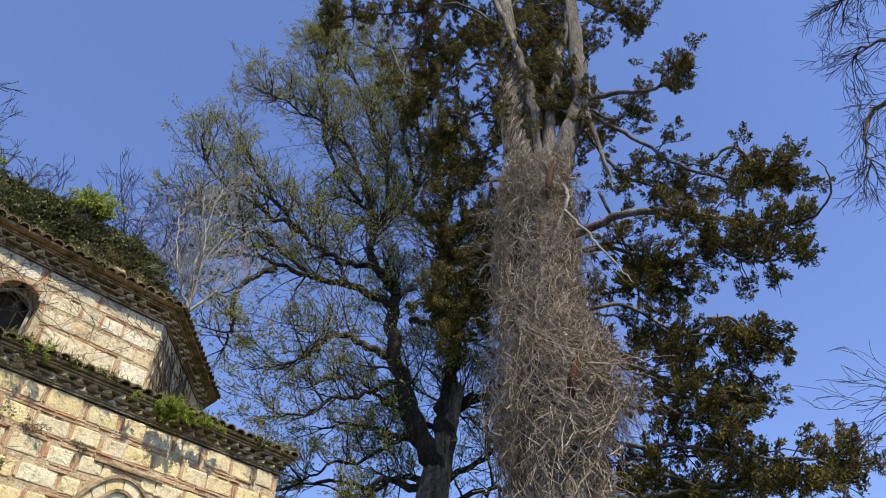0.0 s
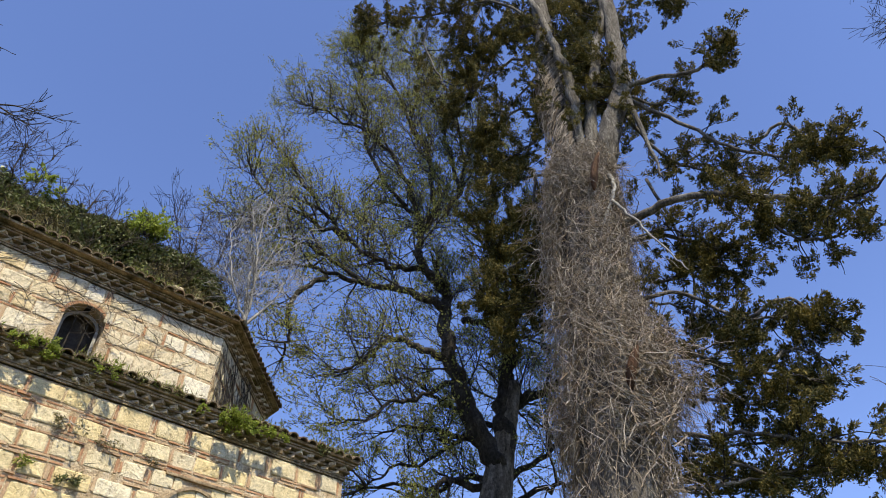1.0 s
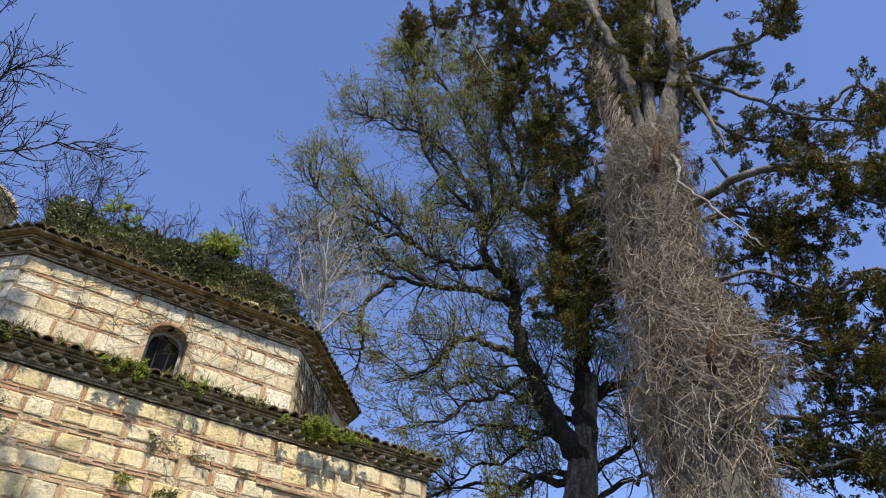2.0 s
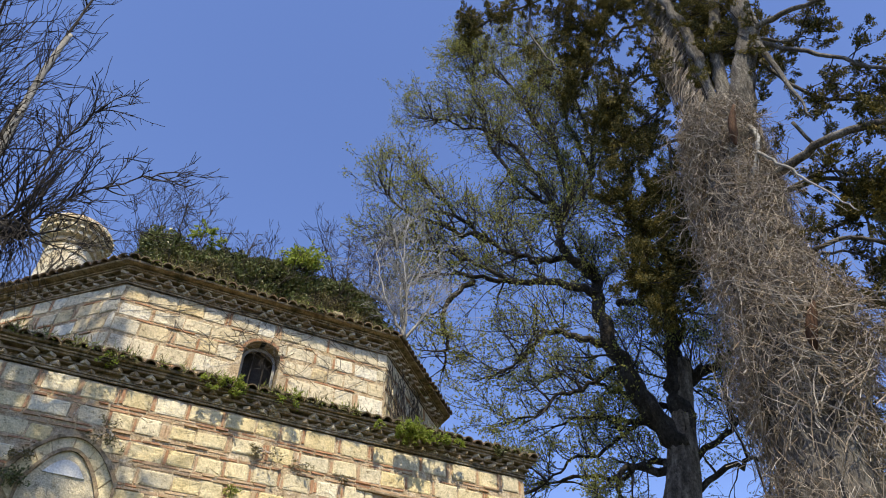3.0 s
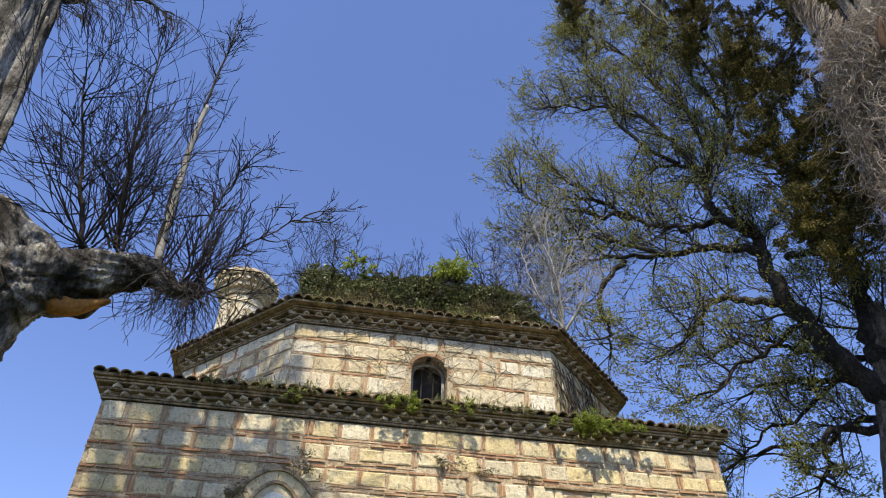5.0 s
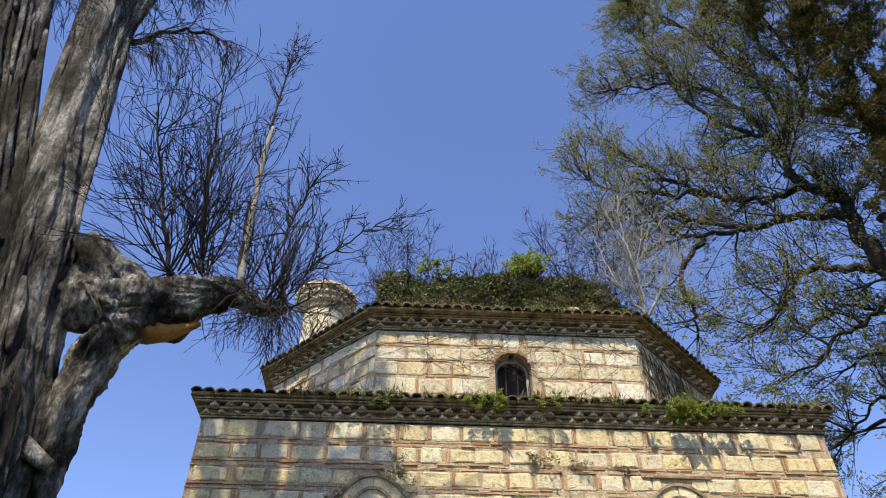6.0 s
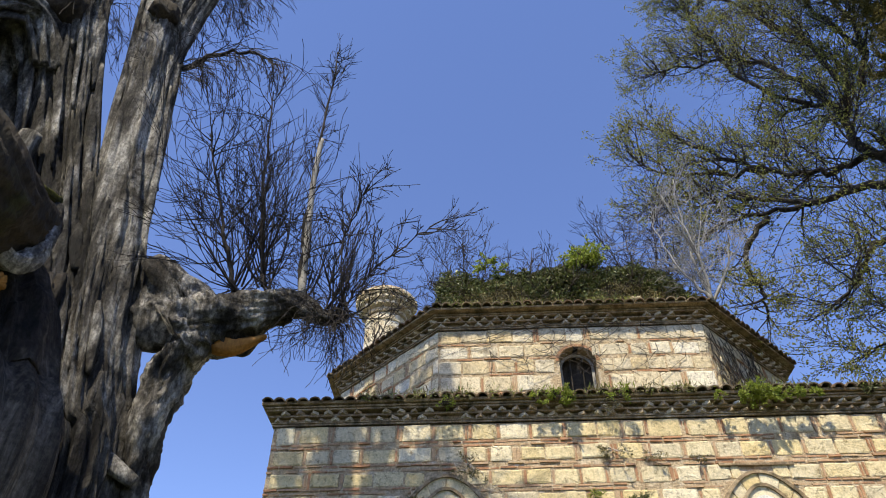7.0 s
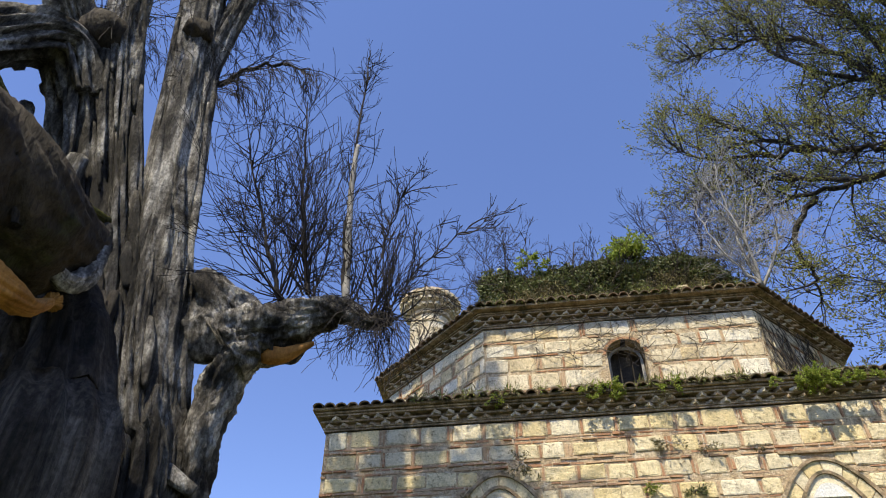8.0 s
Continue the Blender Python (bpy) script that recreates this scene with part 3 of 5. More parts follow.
dome.add(grid, [(i * around + k, i * around + (k + 1) % around, (i + 1) * around + (k + 1) % around, (i + 1) * around + k) for i in range(high - 1) for k in range(around)] + [tuple((high - 1) * around + k for k in range(around))])
dome.make("dome", EARTH, mosque, "ruined dome base buried in earth and plants", smooth=True)

# ---- the minaret ----
MX, MY = -3.33, 22.6
minaret = thing("minaret", "round pale stone minaret stump with a carved balcony rim", "minaret", (MX, MY, 0))
def lathe(name, rows, mat, sides=28, label=""):
    s = Shape()
    s.add([(r * math.cos(2 * math.pi * k / sides), r * math.sin(2 * math.pi * k / sides), z) for r, z in rows for k in range(sides)],
          [(i * sides + k, i * sides + (k + 1) % sides, (i + 1) * sides + (k + 1) % sides, (i + 1) * sides + k) for i in range(len(rows) - 1) for k in range(sides)])
    return s.make(name, mat, minaret, label, smooth=False)
shaft = lathe("shaft", [(0.96, 0), (0.86, 10), (0.755, 18.0)], MORTAR, label="pale limestone shaft")
lathe("corbel", [(0.755, 18.0), (0.84, 18.05), (0.84, 18.2), (0.95, 18.28), (0.95, 18.42), (1.05, 18.5), (1.08, 18.65), (1.17, 18.72), (1.19, 18.9), (1.14, 19.02), (0.9, 18.98), (0.0, 18.95)], MORTAR, label="stepped corbels of the broken balcony")
lathe("moulding", [(0.75, 17.62), (0.81, 17.66), (0.81, 17.74), (0.75, 17.78)], PALE)
block = Shape()
block.box((-0.075, -0.05, -0.06), (0.075, 0.06, 0.06), 0.012, rs)
first = None
for ring_z, ring_r, count in ((18.36, 0.96, 22), (18.58, 1.07, 24), (18.84, 1.18, 28)):
    for k in range(count):
        a = 2 * math.pi * (k + 0.5 * (ring_r > 1.05)) / count
        if first is None:
            first = ob = block.make("dentil", PALE, minaret)
        else:
            ob = new("dentil", first.data)
            ob.parent = minaret
        ob.matrix_basis = Matrix.Translation((ring_r * math.cos(a), ring_r * math.sin(a), ring_z)) @ Matrix.Rotation(a - math.pi / 2, 4, "Z")
zz = 17.98
while zz > 9:
    h = rs.uniform(0.27, 0.34)
    n = 11
    off = rs.random()
    rr = 0.755 + (18.0 - zz) * 0.0131 + 0.012
    for k in range(n):
        a0, a1 = 2 * math.pi * (k + off) / n, 2 * math.pi * (k + off + 0.965) / n
        if math.sin((a0 + a1) / 2) > 0.45:
            continue
        s = Shape()
        ang = [a0 + (a1 - a0) * t / 3 for t in range(4)]
        bump = rs.uniform(-0.005, 0.012)
        s.add([((rr + bump) * math.cos(a), (rr + bump) * math.sin(a), z) for z in (zz - h + 0.012, zz) for a in ang] + [((rr - 0.03) * math.cos(a), (rr - 0.03) * math.sin(a), z) for z in (zz - h + 0.012, zz) for a in ang],
              [(t, t + 1, 4 + t + 1, 4 + t) for t in range(3)] + [(8 + t, t, t + 1, 8 + t + 1)[::-1] for t in range(3)] + [(4 + t, 12 + t, 13 + t, 5 + t)[::-1] for t in range(3)] + [(0, 4, 12, 8), (3, 11, 15, 7)])
        s.make("stone", PALE, shaft)
    zz -= h

# ---- the trees' main lines: thickness at both ends, and a few places ----
OAK_LIMBS = [
    (0.62, 0.4, [(9.96, 11.21, 3.37), (10.37, 10.84, 5.38), (10.68, 10.53, 6.98), (10.90, 10.31, 8.30), (11.08, 10.12, 9.51)]),
    (0.36, 0.16, [(10.91, 10.29, 8.55), (10.41, 10.52, 9.65), (9.94, 10.66, 10.83), (9.77, 10.75, 11.98), (9.71, 10.76, 13.05), (9.64, 10.77, 13.59)]),
    (0.17, 0.05, [(9.74, 10.74, 12.67), (8.85, 11.29, 13.02), (7.93, 11.84, 13.17), (6.95, 12.33, 13.36), (6.02, 12.69, 13.46)]),
    (0.14, 0.03, [(9.81, 10.74, 11.17), (9.02, 11.22, 11.44), (8.48, 11.52, 11.55), (8.21, 11.65, 11.03), (7.87, 11.82, 10.69), (7.44, 12.03, 10.45)]),
    (0.15, 0.05, [(9.71, 10.70, 13.45), (9.10, 11.09, 13.85), (8.41, 11.53, 13.98), (7.50, 12.06, 14.65), (6.52, 12.50, 15.91), (5.43, 12.96, 17.27)]),
    (0.16, 0.05, [(9.61, 10.80, 13.42), (9.11, 11.15, 14.41), (9.25, 11.00, 15.36), (8.88, 11.24, 16.17), (8.11, 11.72, 16.23)]),
    (0.17, 0.05, [(9.76, 10.69, 13.36), (9.16, 11.17, 14.24), (9.15, 11.15, 15.26), (9.56, 10.80, 16.37), (9.43, 10.88, 17.90), (8.94, 11.22, 20.12)]),
    (0.13, 0.04, [(9.73, 10.65, 16.02), (10.13, 10.30, 17.68), (10.03, 10.40, 19.98), (9.43, 10.92, 22.41)]),
]
OAK_MORE = [
    (0.38, 0.12, [(10.94, 10.26, 8.66), (11.08, 10.11, 9.65), (11.13, 10.06, 10.93), (11.39, 10.07, 12.31), (11.72, 9.99, 14.17), (12.28, 9.62, 16.80)]),
    (0.26, 0.1, [(11.04, 10.15, 9.53), (11.65, 10.07, 10.44), (12.40, 9.79, 10.99), (13.04, 9.27, 11.36)]),
    (0.12, 0.04, [(7.06, 12.27, 13.24), (6.44, 12.54, 12.33), (6.44, 12.49, 11.27), (6.34, 12.51, 10.49)]),
    (0.14, 0.05, [(10.17, 10.48, 12.37), (11.05, 10.00, 12.35), (11.80, 9.58, 12.00)]),
    (0.12, 0.04, [(10.85, 10.35, 7.94), (11.58, 9.84, 8.73), (12.24, 9.35, 9.56), (12.64, 8.97, 10.59)]),
    (0.11, 0.04, [(10.93, 10.27, 7.56), (11.74, 9.81, 8.11), (12.49, 9.35, 8.42), (13.19, 8.71, 9.29)]),
    (0.16, 0.05, [(10.85, 10.36, 7.95), (10.22, 10.98, 8.30), (9.63, 10.98, 7.74), (9.30, 11.19, 7.12)]),
    (0.13, 0.04, [(10.79, 10.42, 9.11), (10.56, 11.21, 9.52), (10.11, 11.88, 9.83), (9.44, 12.67, 9.88)]),
    (0.14, 0.04, [(11.32, 10.14, 12.01), (11.33, 10.44, 14.50), (11.52, 10.52, 17.62), (11.72, 10.59, 21.52)]),
    (0.12, 0.03, [(11.08, 10.12, 9.45), (10.76, 10.88, 9.92), (10.59, 11.73, 10.72), (10.03, 12.46, 11.41), (9.37, 13.22, 11.44)]),
    (0.14, 0.04, [(10.85, 10.36, 7.95), (10.77, 10.87, 8.57), (10.63, 11.69, 8.44), (10.10, 12.66, 8.70), (9.51, 13.36, 8.67)]),
]
CYPRESS_STEMS = [
    (0.75, 0.6, [(8.98, 6.36, 1.98), (9.07, 6.22, 4.05), (9.18, 6.06, 6.16), (9.25, 5.96, 9.18), (9.29, 5.89, 11.75), (9.34, 5.81, 13.48)]),
    (0.38, 0.2, [(9.33, 5.83, 13.30), (9.31, 6.05, 15.94), (9.37, 6.13, 18.90), (9.52, 6.09, 23.65), (9.71, 5.97, 31.23)]),
    (0.34, 0.16, [(9.34, 5.81, 11.73), (9.40, 5.43, 12.79), (9.64, 4.86, 14.57), (9.84, 4.46, 16.15), (9.99, 4.37, 18.83), (10.19, 4.13, 22.71), (10.53, 3.51, 29.45)]),
    (0.2, 0.11, [(9.35, 5.79, 12.40), (9.35, 5.40, 13.95), (9.55, 5.03, 16.42), (9.90, 4.57, 18.94), (10.22, 4.06, 22.65)]),
    (0.18, 0.09, [(9.30, 5.88, 12.24), (9.22, 5.62, 14.01), (9.11, 5.41, 16.33), (8.94, 5.70, 18.77), (8.72, 6.03, 21.70)]),
]
CYPRESS_LIMBS = [
    (0.09, 0.03, [(9.82, 4.49, 15.71), (10.04, 3.70, 15.52), (10.17, 2.98, 15.07), (10.25, 2.29, 15.13)]),
    (0.09, 0.02, [(9.84, 4.45, 15.47), (9.70, 4.27, 13.72), (9.66, 4.12, 12.13)]),
    (0.13, 0.03, [(9.34, 5.81, 11.57), (9.58, 4.99, 11.53), (9.79, 4.06, 11.54), (9.92, 3.12, 11.07), (9.95, 2.24, 10.28), (9.90, 1.43, 9.63)]),
    (0.11, 0.03, [(9.94, 4.46, 15.36), (10.54, 3.79, 14.37), (11.01, 2.96, 13.05), (11.43, 1.99, 12.30), (11.51, 1.44, 12.29)]),
    (0.1, 0.03, [(9.73, 5.54, 11.35), (10.56, 4.80, 11.60), (11.09, 4.04, 11.01), (11.56, 3.21, 11.28), (11.74, 2.50, 11.11)]),
    (0.1, 0.03, [(9.72, 5.76, 9.86), (10.51, 4.92, 10.13), (11.04, 4.17, 9.37), (11.50, 3.41, 9.24), (11.64, 2.91, 8.95)]),
    (0.1, 0.03, [(9.58, 5.81, 8.77), (10.28, 5.16, 8.82), (10.80, 4.50, 8.42), (11.14, 3.89, 8.08), (11.30, 3.41, 7.84)]),
    (0.1, 0.03, [(9.58, 5.99, 7.48), (10.37, 5.20, 7.18), (10.96, 4.37, 7.12), (11.45, 3.60, 6.83), (11.68, 2.76, 6.59), (11.74, 2.51, 6.39)]),
    (0.09, 0.03, [(9.52, 6.09, 6.48), (10.22, 5.49, 6.34), (10.79, 4.77, 6.40), (11.31, 4.01, 6.53)]),
]
CYPRESS_LEFT = [
    (0.1, 0.03, [(9.45, 6.19, 20.25), (8.66, 7.10, 21.95), (7.32, 8.21, 21.20), (5.92, 9.03, 20.05), (5.36, 9.38, 20.20)]),
    (0.1, 0.03, [(9.45, 6.20, 18.78), (9.02, 7.29, 19.15), (8.42, 8.27, 18.10), (8.12, 8.84, 17.54)]),
    (0.1, 0.03, [(9.58, 6.18, 15.86), (9.43, 7.10, 17.24), (8.99, 7.95, 16.84), (8.68, 8.28, 16.13)]),
    (0.1, 0.03, [(9.65, 6.26, 13.87), (9.52, 7.14, 14.62), (8.97, 7.97, 14.39), (8.51, 8.46, 13.22)]),
    (0.1, 0.03, [(9.53, 6.26, 11.49), (9.44, 7.07, 12.09), (9.04, 7.90, 11.82), (8.62, 8.35, 11.03)]),
    (0.09, 0.03, [(9.46, 6.36, 10.02), (9.40, 7.13, 10.67), (9.18, 7.73, 10.56), (8.94, 8.00, 10.00)]),
    (0.1, 0.03, [(9.49, 6.13, 22.92), (9.11, 7.18, 24.13), (8.64, 8.04, 22.02), (8.30, 8.67, 20.37)]),
    (0.1, 0.03, [(10.29, 4.17, 22.18), (10.71, 3.89, 20.72), (11.12, 3.30, 20.20), (11.20, 3.01, 19.20)]),
    (0.1, 0.03, [(9.74, 6.11, 17.92), (10.43, 5.72, 19.10), (10.91, 5.47, 17.72), (11.17, 4.92, 15.56)]),
    (0.1, 0.03, [(9.71, 6.16, 21.84), (10.54, 5.74, 23.50), (10.96, 5.35, 21.81), (10.74, 5.79, 20.41)]),
]
OAK_TOP = [
    (0.12, 0.03, [(9.52, 10.84, 16.16), (9.26, 11.00, 18.51), (8.61, 11.45, 20.92), (7.73, 12.00, 23.03), (7.21, 12.29, 23.80)]),
    (0.11, 0.03, [(9.27, 11.02, 15.38), (8.71, 11.40, 17.52), (7.81, 11.98, 19.26), (6.63, 12.61, 19.95), (5.90, 12.94, 20.12)]),
    (0.1, 0.03, [(8.77, 11.33, 16.24), (7.92, 11.88, 17.82), (7.38, 12.19, 21.17), (7.20, 12.27, 22.87)]),
    (0.1, 0.03, [(10.06, 10.45, 17.07), (9.80, 10.69, 19.99), (9.21, 11.20, 22.75), (8.81, 11.51, 24.55)]),
    (0.1, 0.03, [(7.50, 12.06, 14.65), (6.47, 12.59, 15.09), (5.36, 13.04, 15.68), (4.79, 13.23, 16.41)]),
    (0.1, 0.03, [(7.93, 11.84, 13.17), (7.14, 12.24, 13.91), (6.11, 12.71, 14.28), (5.00, 13.13, 14.59)]),
    (0.1, 0.03, [(9.90, 10.74, 10.56), (9.16, 11.37, 10.10), (8.51, 11.86, 9.72), (7.86, 12.30, 9.44)]),
    (0.1, 0.03, [(10.98, 10.22, 8.95), (10.57, 10.92, 9.36), (9.99, 11.72, 8.90), (9.36, 12.35, 8.73), (8.81, 12.87, 8.11)]),
]
CYPRESS_MORE = [
    (0.09, 0.03, [(9.71, 6.16, 20.53), (9.58, 7.22, 21.58), (9.17, 8.05, 21.03), (8.77, 8.63, 20.10)]),
    (0.09, 0.03, [(9.67, 6.22, 16.21), (9.64, 7.15, 16.04), (9.32, 7.87, 15.67), (9.00, 8.38, 15.35)]),
    (0.09, 0.03, [(9.78, 6.24, 14.16), (9.65, 7.14, 13.53), (9.29, 7.91, 13.41), (8.91, 8.48, 12.96)]),
    (0.09, 0.03, [(9.92, 6.39, 12.33), (9.73, 7.19, 11.52), (9.50, 7.81, 11.40), (9.24, 8.26, 11.18)]),
    (0.09, 0.03, [(10.29, 4.43, 20.49), (10.59, 5.64, 22.71), (10.34, 6.66, 21.87), (10.00, 7.50, 23.11)]),
    (0.09, 0.03, [(10.25, 4.77, 15.25), (10.72, 4.44, 13.95), (11.26, 3.86, 13.37), (11.59, 3.09, 12.72)]),
    (0.08, 0.03, [(10.20, 4.62, 15.98), (10.69, 4.25, 15.66), (11.02, 3.94, 15.82), (11.22, 3.65, 15.87)]),
    (0.09, 0.03, [(9.95, 5.77, 10.85), (10.70, 5.20, 10.69), (11.13, 4.49, 10.84), (11.46, 3.89, 10.41)]),
    (0.09, 0.03, [(9.76, 5.90, 8.18), (10.61, 5.17, 8.02), (11.16, 4.42, 7.74), (11.39, 3.78, 7.43)]),
    (0.08, 0.03, [(11.16, 2.78, 13.04), (11.42, 2.03, 13.40), (11.56, 1.77, 12.42), (11.62, 1.40, 12.35)]),
    (0.08, 0.03, [(11.46, 3.22, 11.53), (11.67, 2.80, 10.80), (11.79, 2.25, 10.54), (11.87, 1.77, 10.59)]),
]
CYPRESS_LOW = [
    (0.08, 0.03, [(11.20, 4.02, 9.38), (11.53, 3.32, 9.60), (11.71, 3.06, 8.93), (11.78, 2.77, 9.08)]),
    (0.08, 0.03, [(11.14, 4.18, 8.20), (11.42, 3.67, 8.58), (11.64, 3.30, 8.40), (11.67, 3.21, 8.04)]),
    (0.08, 0.03, [(10.26, 5.41, 6.91), (10.74, 4.88, 6.71), (11.17, 4.37, 6.40), (11.60, 3.44, 6.35)]),
    (0.08, 0.03, [(10.52, 4.88, 13.36), (10.93, 4.71, 11.79), (11.02, 4.74, 10.62), (10.99, 5.06, 9.64)]),
    (0.08, 0.03, [(9.93, 6.56, 19.12), (9.74, 7.51, 18.46), (9.15, 8.52, 17.23), (8.72, 8.95, 16.24)]),
    (0.08, 0.03, [(7.08, 8.42, 20.81), (7.01, 8.48, 19.26), (7.29, 8.24, 17.93), (7.41, 8.13, 17.43)]),
    (0.08, 0.03, [(9.60, 7.20, 14.73), (9.70, 7.56, 13.10), (9.66, 7.78, 11.48), (9.47, 8.00, 10.27)]),
]
DEAD_STEMS = [
    (0.86, 0.52, [(-3.03, 5.29, 2.03), (-3.29, 5.14, 2.98), (-3.49, 5.01, 3.83), (-3.64, 4.89, 4.58), (-3.78, 4.79, 5.33)]),
    (0.3, 0.25, [(-2.88, 4.98, 3.71), (-3.04, 4.88, 4.53), (-3.17, 4.80, 5.40), (-3.32, 4.70, 6.30), (-3.45, 4.60, 7.67), (-3.61, 4.47, 9.27), (-3.78, 4.33, 10.89), (-4.27, 3.85, 15.34), (-4.85, 3.08, 21.01)]),
    (0.32, 0.15, [(-3.19, 4.85, 3.68), (-3.40, 4.76, 4.59), (-3.61, 4.66, 5.60), (-3.88, 4.51, 6.74), (-4.15, 4.33, 7.93), (-4.36, 4.12, 9.24), (-4.56, 3.90, 10.88), (-4.98, 3.34, 14.05), (-5.39, 2.63, 17.23)]),
    (0.36, 0.24, [(-3.58, 4.56, 3.58), (-3.82, 4.50, 4.47), (-4.09, 4.53, 5.55), (-4.27, 4.49, 6.53), (-4.46, 4.31, 7.47), (-4.62, 4.13, 8.26), (-4.77, 3.96, 8.95), (-4.88, 3.66, 9.33)]),
    (0.26, 0.14, [(-2.90, 4.73, 3.62), (-3.03, 4.65, 4.21), (-3.15, 4.63, 4.82), (-3.29, 4.59, 5.52), (-3.47, 4.58, 6.21), (-3.65, 4.58, 6.77)]),
    (0.28, 0.12, [(-3.24, 4.51, 3.54), (-3.40, 4.45, 4.13), (-3.57, 4.45, 4.74), (-3.73, 4.44, 5.44), (-3.98, 4.42, 6.27), (-4.25, 4.31, 7.16)]),
    (0.34, 0.28, [(-4.47, 4.22, 7.94), (-4.68, 3.91, 8.50), (-4.80, 3.60, 8.42), (-4.88, 3.32, 8.04), (-4.93, 3.06, 7.48), (-4.98, 2.78, 7.00)]),
    (0.17, 0.1, [(-3.45, 4.54, 8.86), (-3.38, 4.53, 9.67), (-3.28, 4.54, 10.28), (-3.17, 4.50, 11.06), (-3.09, 4.43, 13.11)]),
]
DEAD_STUMP = [
    (0.11, 0.19, [(-2.59, 5.13, 3.34), (-2.60, 5.07, 3.73), (-2.58, 4.97, 4.15), (-2.52, 4.95, 4.63), (-2.38, 4.90, 5.01)]),
    (0.3, 0.13, [(-2.53, 4.88, 5.04), (-2.34, 4.92, 5.20), (-2.12, 4.97, 5.29), (-1.86, 5.02, 5.43), (-1.64, 5.04, 5.51)]),
    (0.125, 0.045, [(-1.70, 5.02, 5.50), (-1.50, 5.03, 5.47), (-1.28, 5.04, 5.32), (-1.11, 5.08, 5.38)]),
]
SLAB = [(-2.82, 4.78, 5.92), (-2.85, 4.82, 5.39), (-2.81, 4.90, 4.96), (-2.33, 4.98, 4.97), (-2.03, 5.02, 4.97), (-1.87, 5.07, 5.17), (-1.80, 5.07, 5.41), (-2.09, 4.98, 5.43), (-2.36, 4.91, 5.60), (-2.65, 4.82, 5.83)]
WOUND = [(-2.18, 4.94, 4.98), (-1.82, 5.02, 5.09)]
SPROUTS = [(-2.12, 4.97, 5.62), (-1.90, 5.03, 5.72), (-1.54, 5.07, 5.54), (-1.29, 5.06, 5.35), (-1.14, 5.07, 5.38)]
SPRAYTOPS = [(-2.60, 4.50, 7.32), (-2.28, 5.01, 8.72), (-1.58, 5.06, 9.64), (-0.96, 4.81, 6.81), (-0.36, 4.99, 6.36)]
HANGING = [(-3.48, 4.57, 8.46), (-3.25, 4.68, 8.79), (-3.05, 4.70, 9.08), (-2.67, 4.75, 9.21), (-2.25, 4.86, 9.07)]
HOLLOWS = [(8.58, 5.10, 7.66), (8.72, 5.07, 12.40)]


# ---- growing things ----
def along(pts, t):
    f = t * (len(pts) - 1)
    i = min(int(f), len(pts) - 2)
    return pts[i].lerp(pts[i + 1], f - i), (pts[i + 1] - pts[i]).normalized()


def gnarl(deep, seed=0.0):
    """Lumpy, cracked old wood."""
    def f(a, p):
        q = Vector((math.cos(a) * 1.1 + seed, math.sin(a) * 1.1, 0)) + p * 3.4
        e = Vector((math.cos(a) * 3.6 + seed, math.sin(a) * 3.6, 0)) + p * 6.5
        return 1 + deep * noise.noise(q) + deep * 0.7 * (0.35 - abs(noise.noise(e)) * 1.6) + deep * 0.3 * noise.noise(e * 2.7)
    return f


def lumps(scale, deep, stretch=0.35, seed=0.0):
    def f(a, p):
        q = Vector((math.cos(a) * scale + seed, math.sin(a) * scale, p.z * stretch))
        return 1 + deep * noise.noise(q) + deep * 0.5 * noise.noise(q * 2.3)
    return f


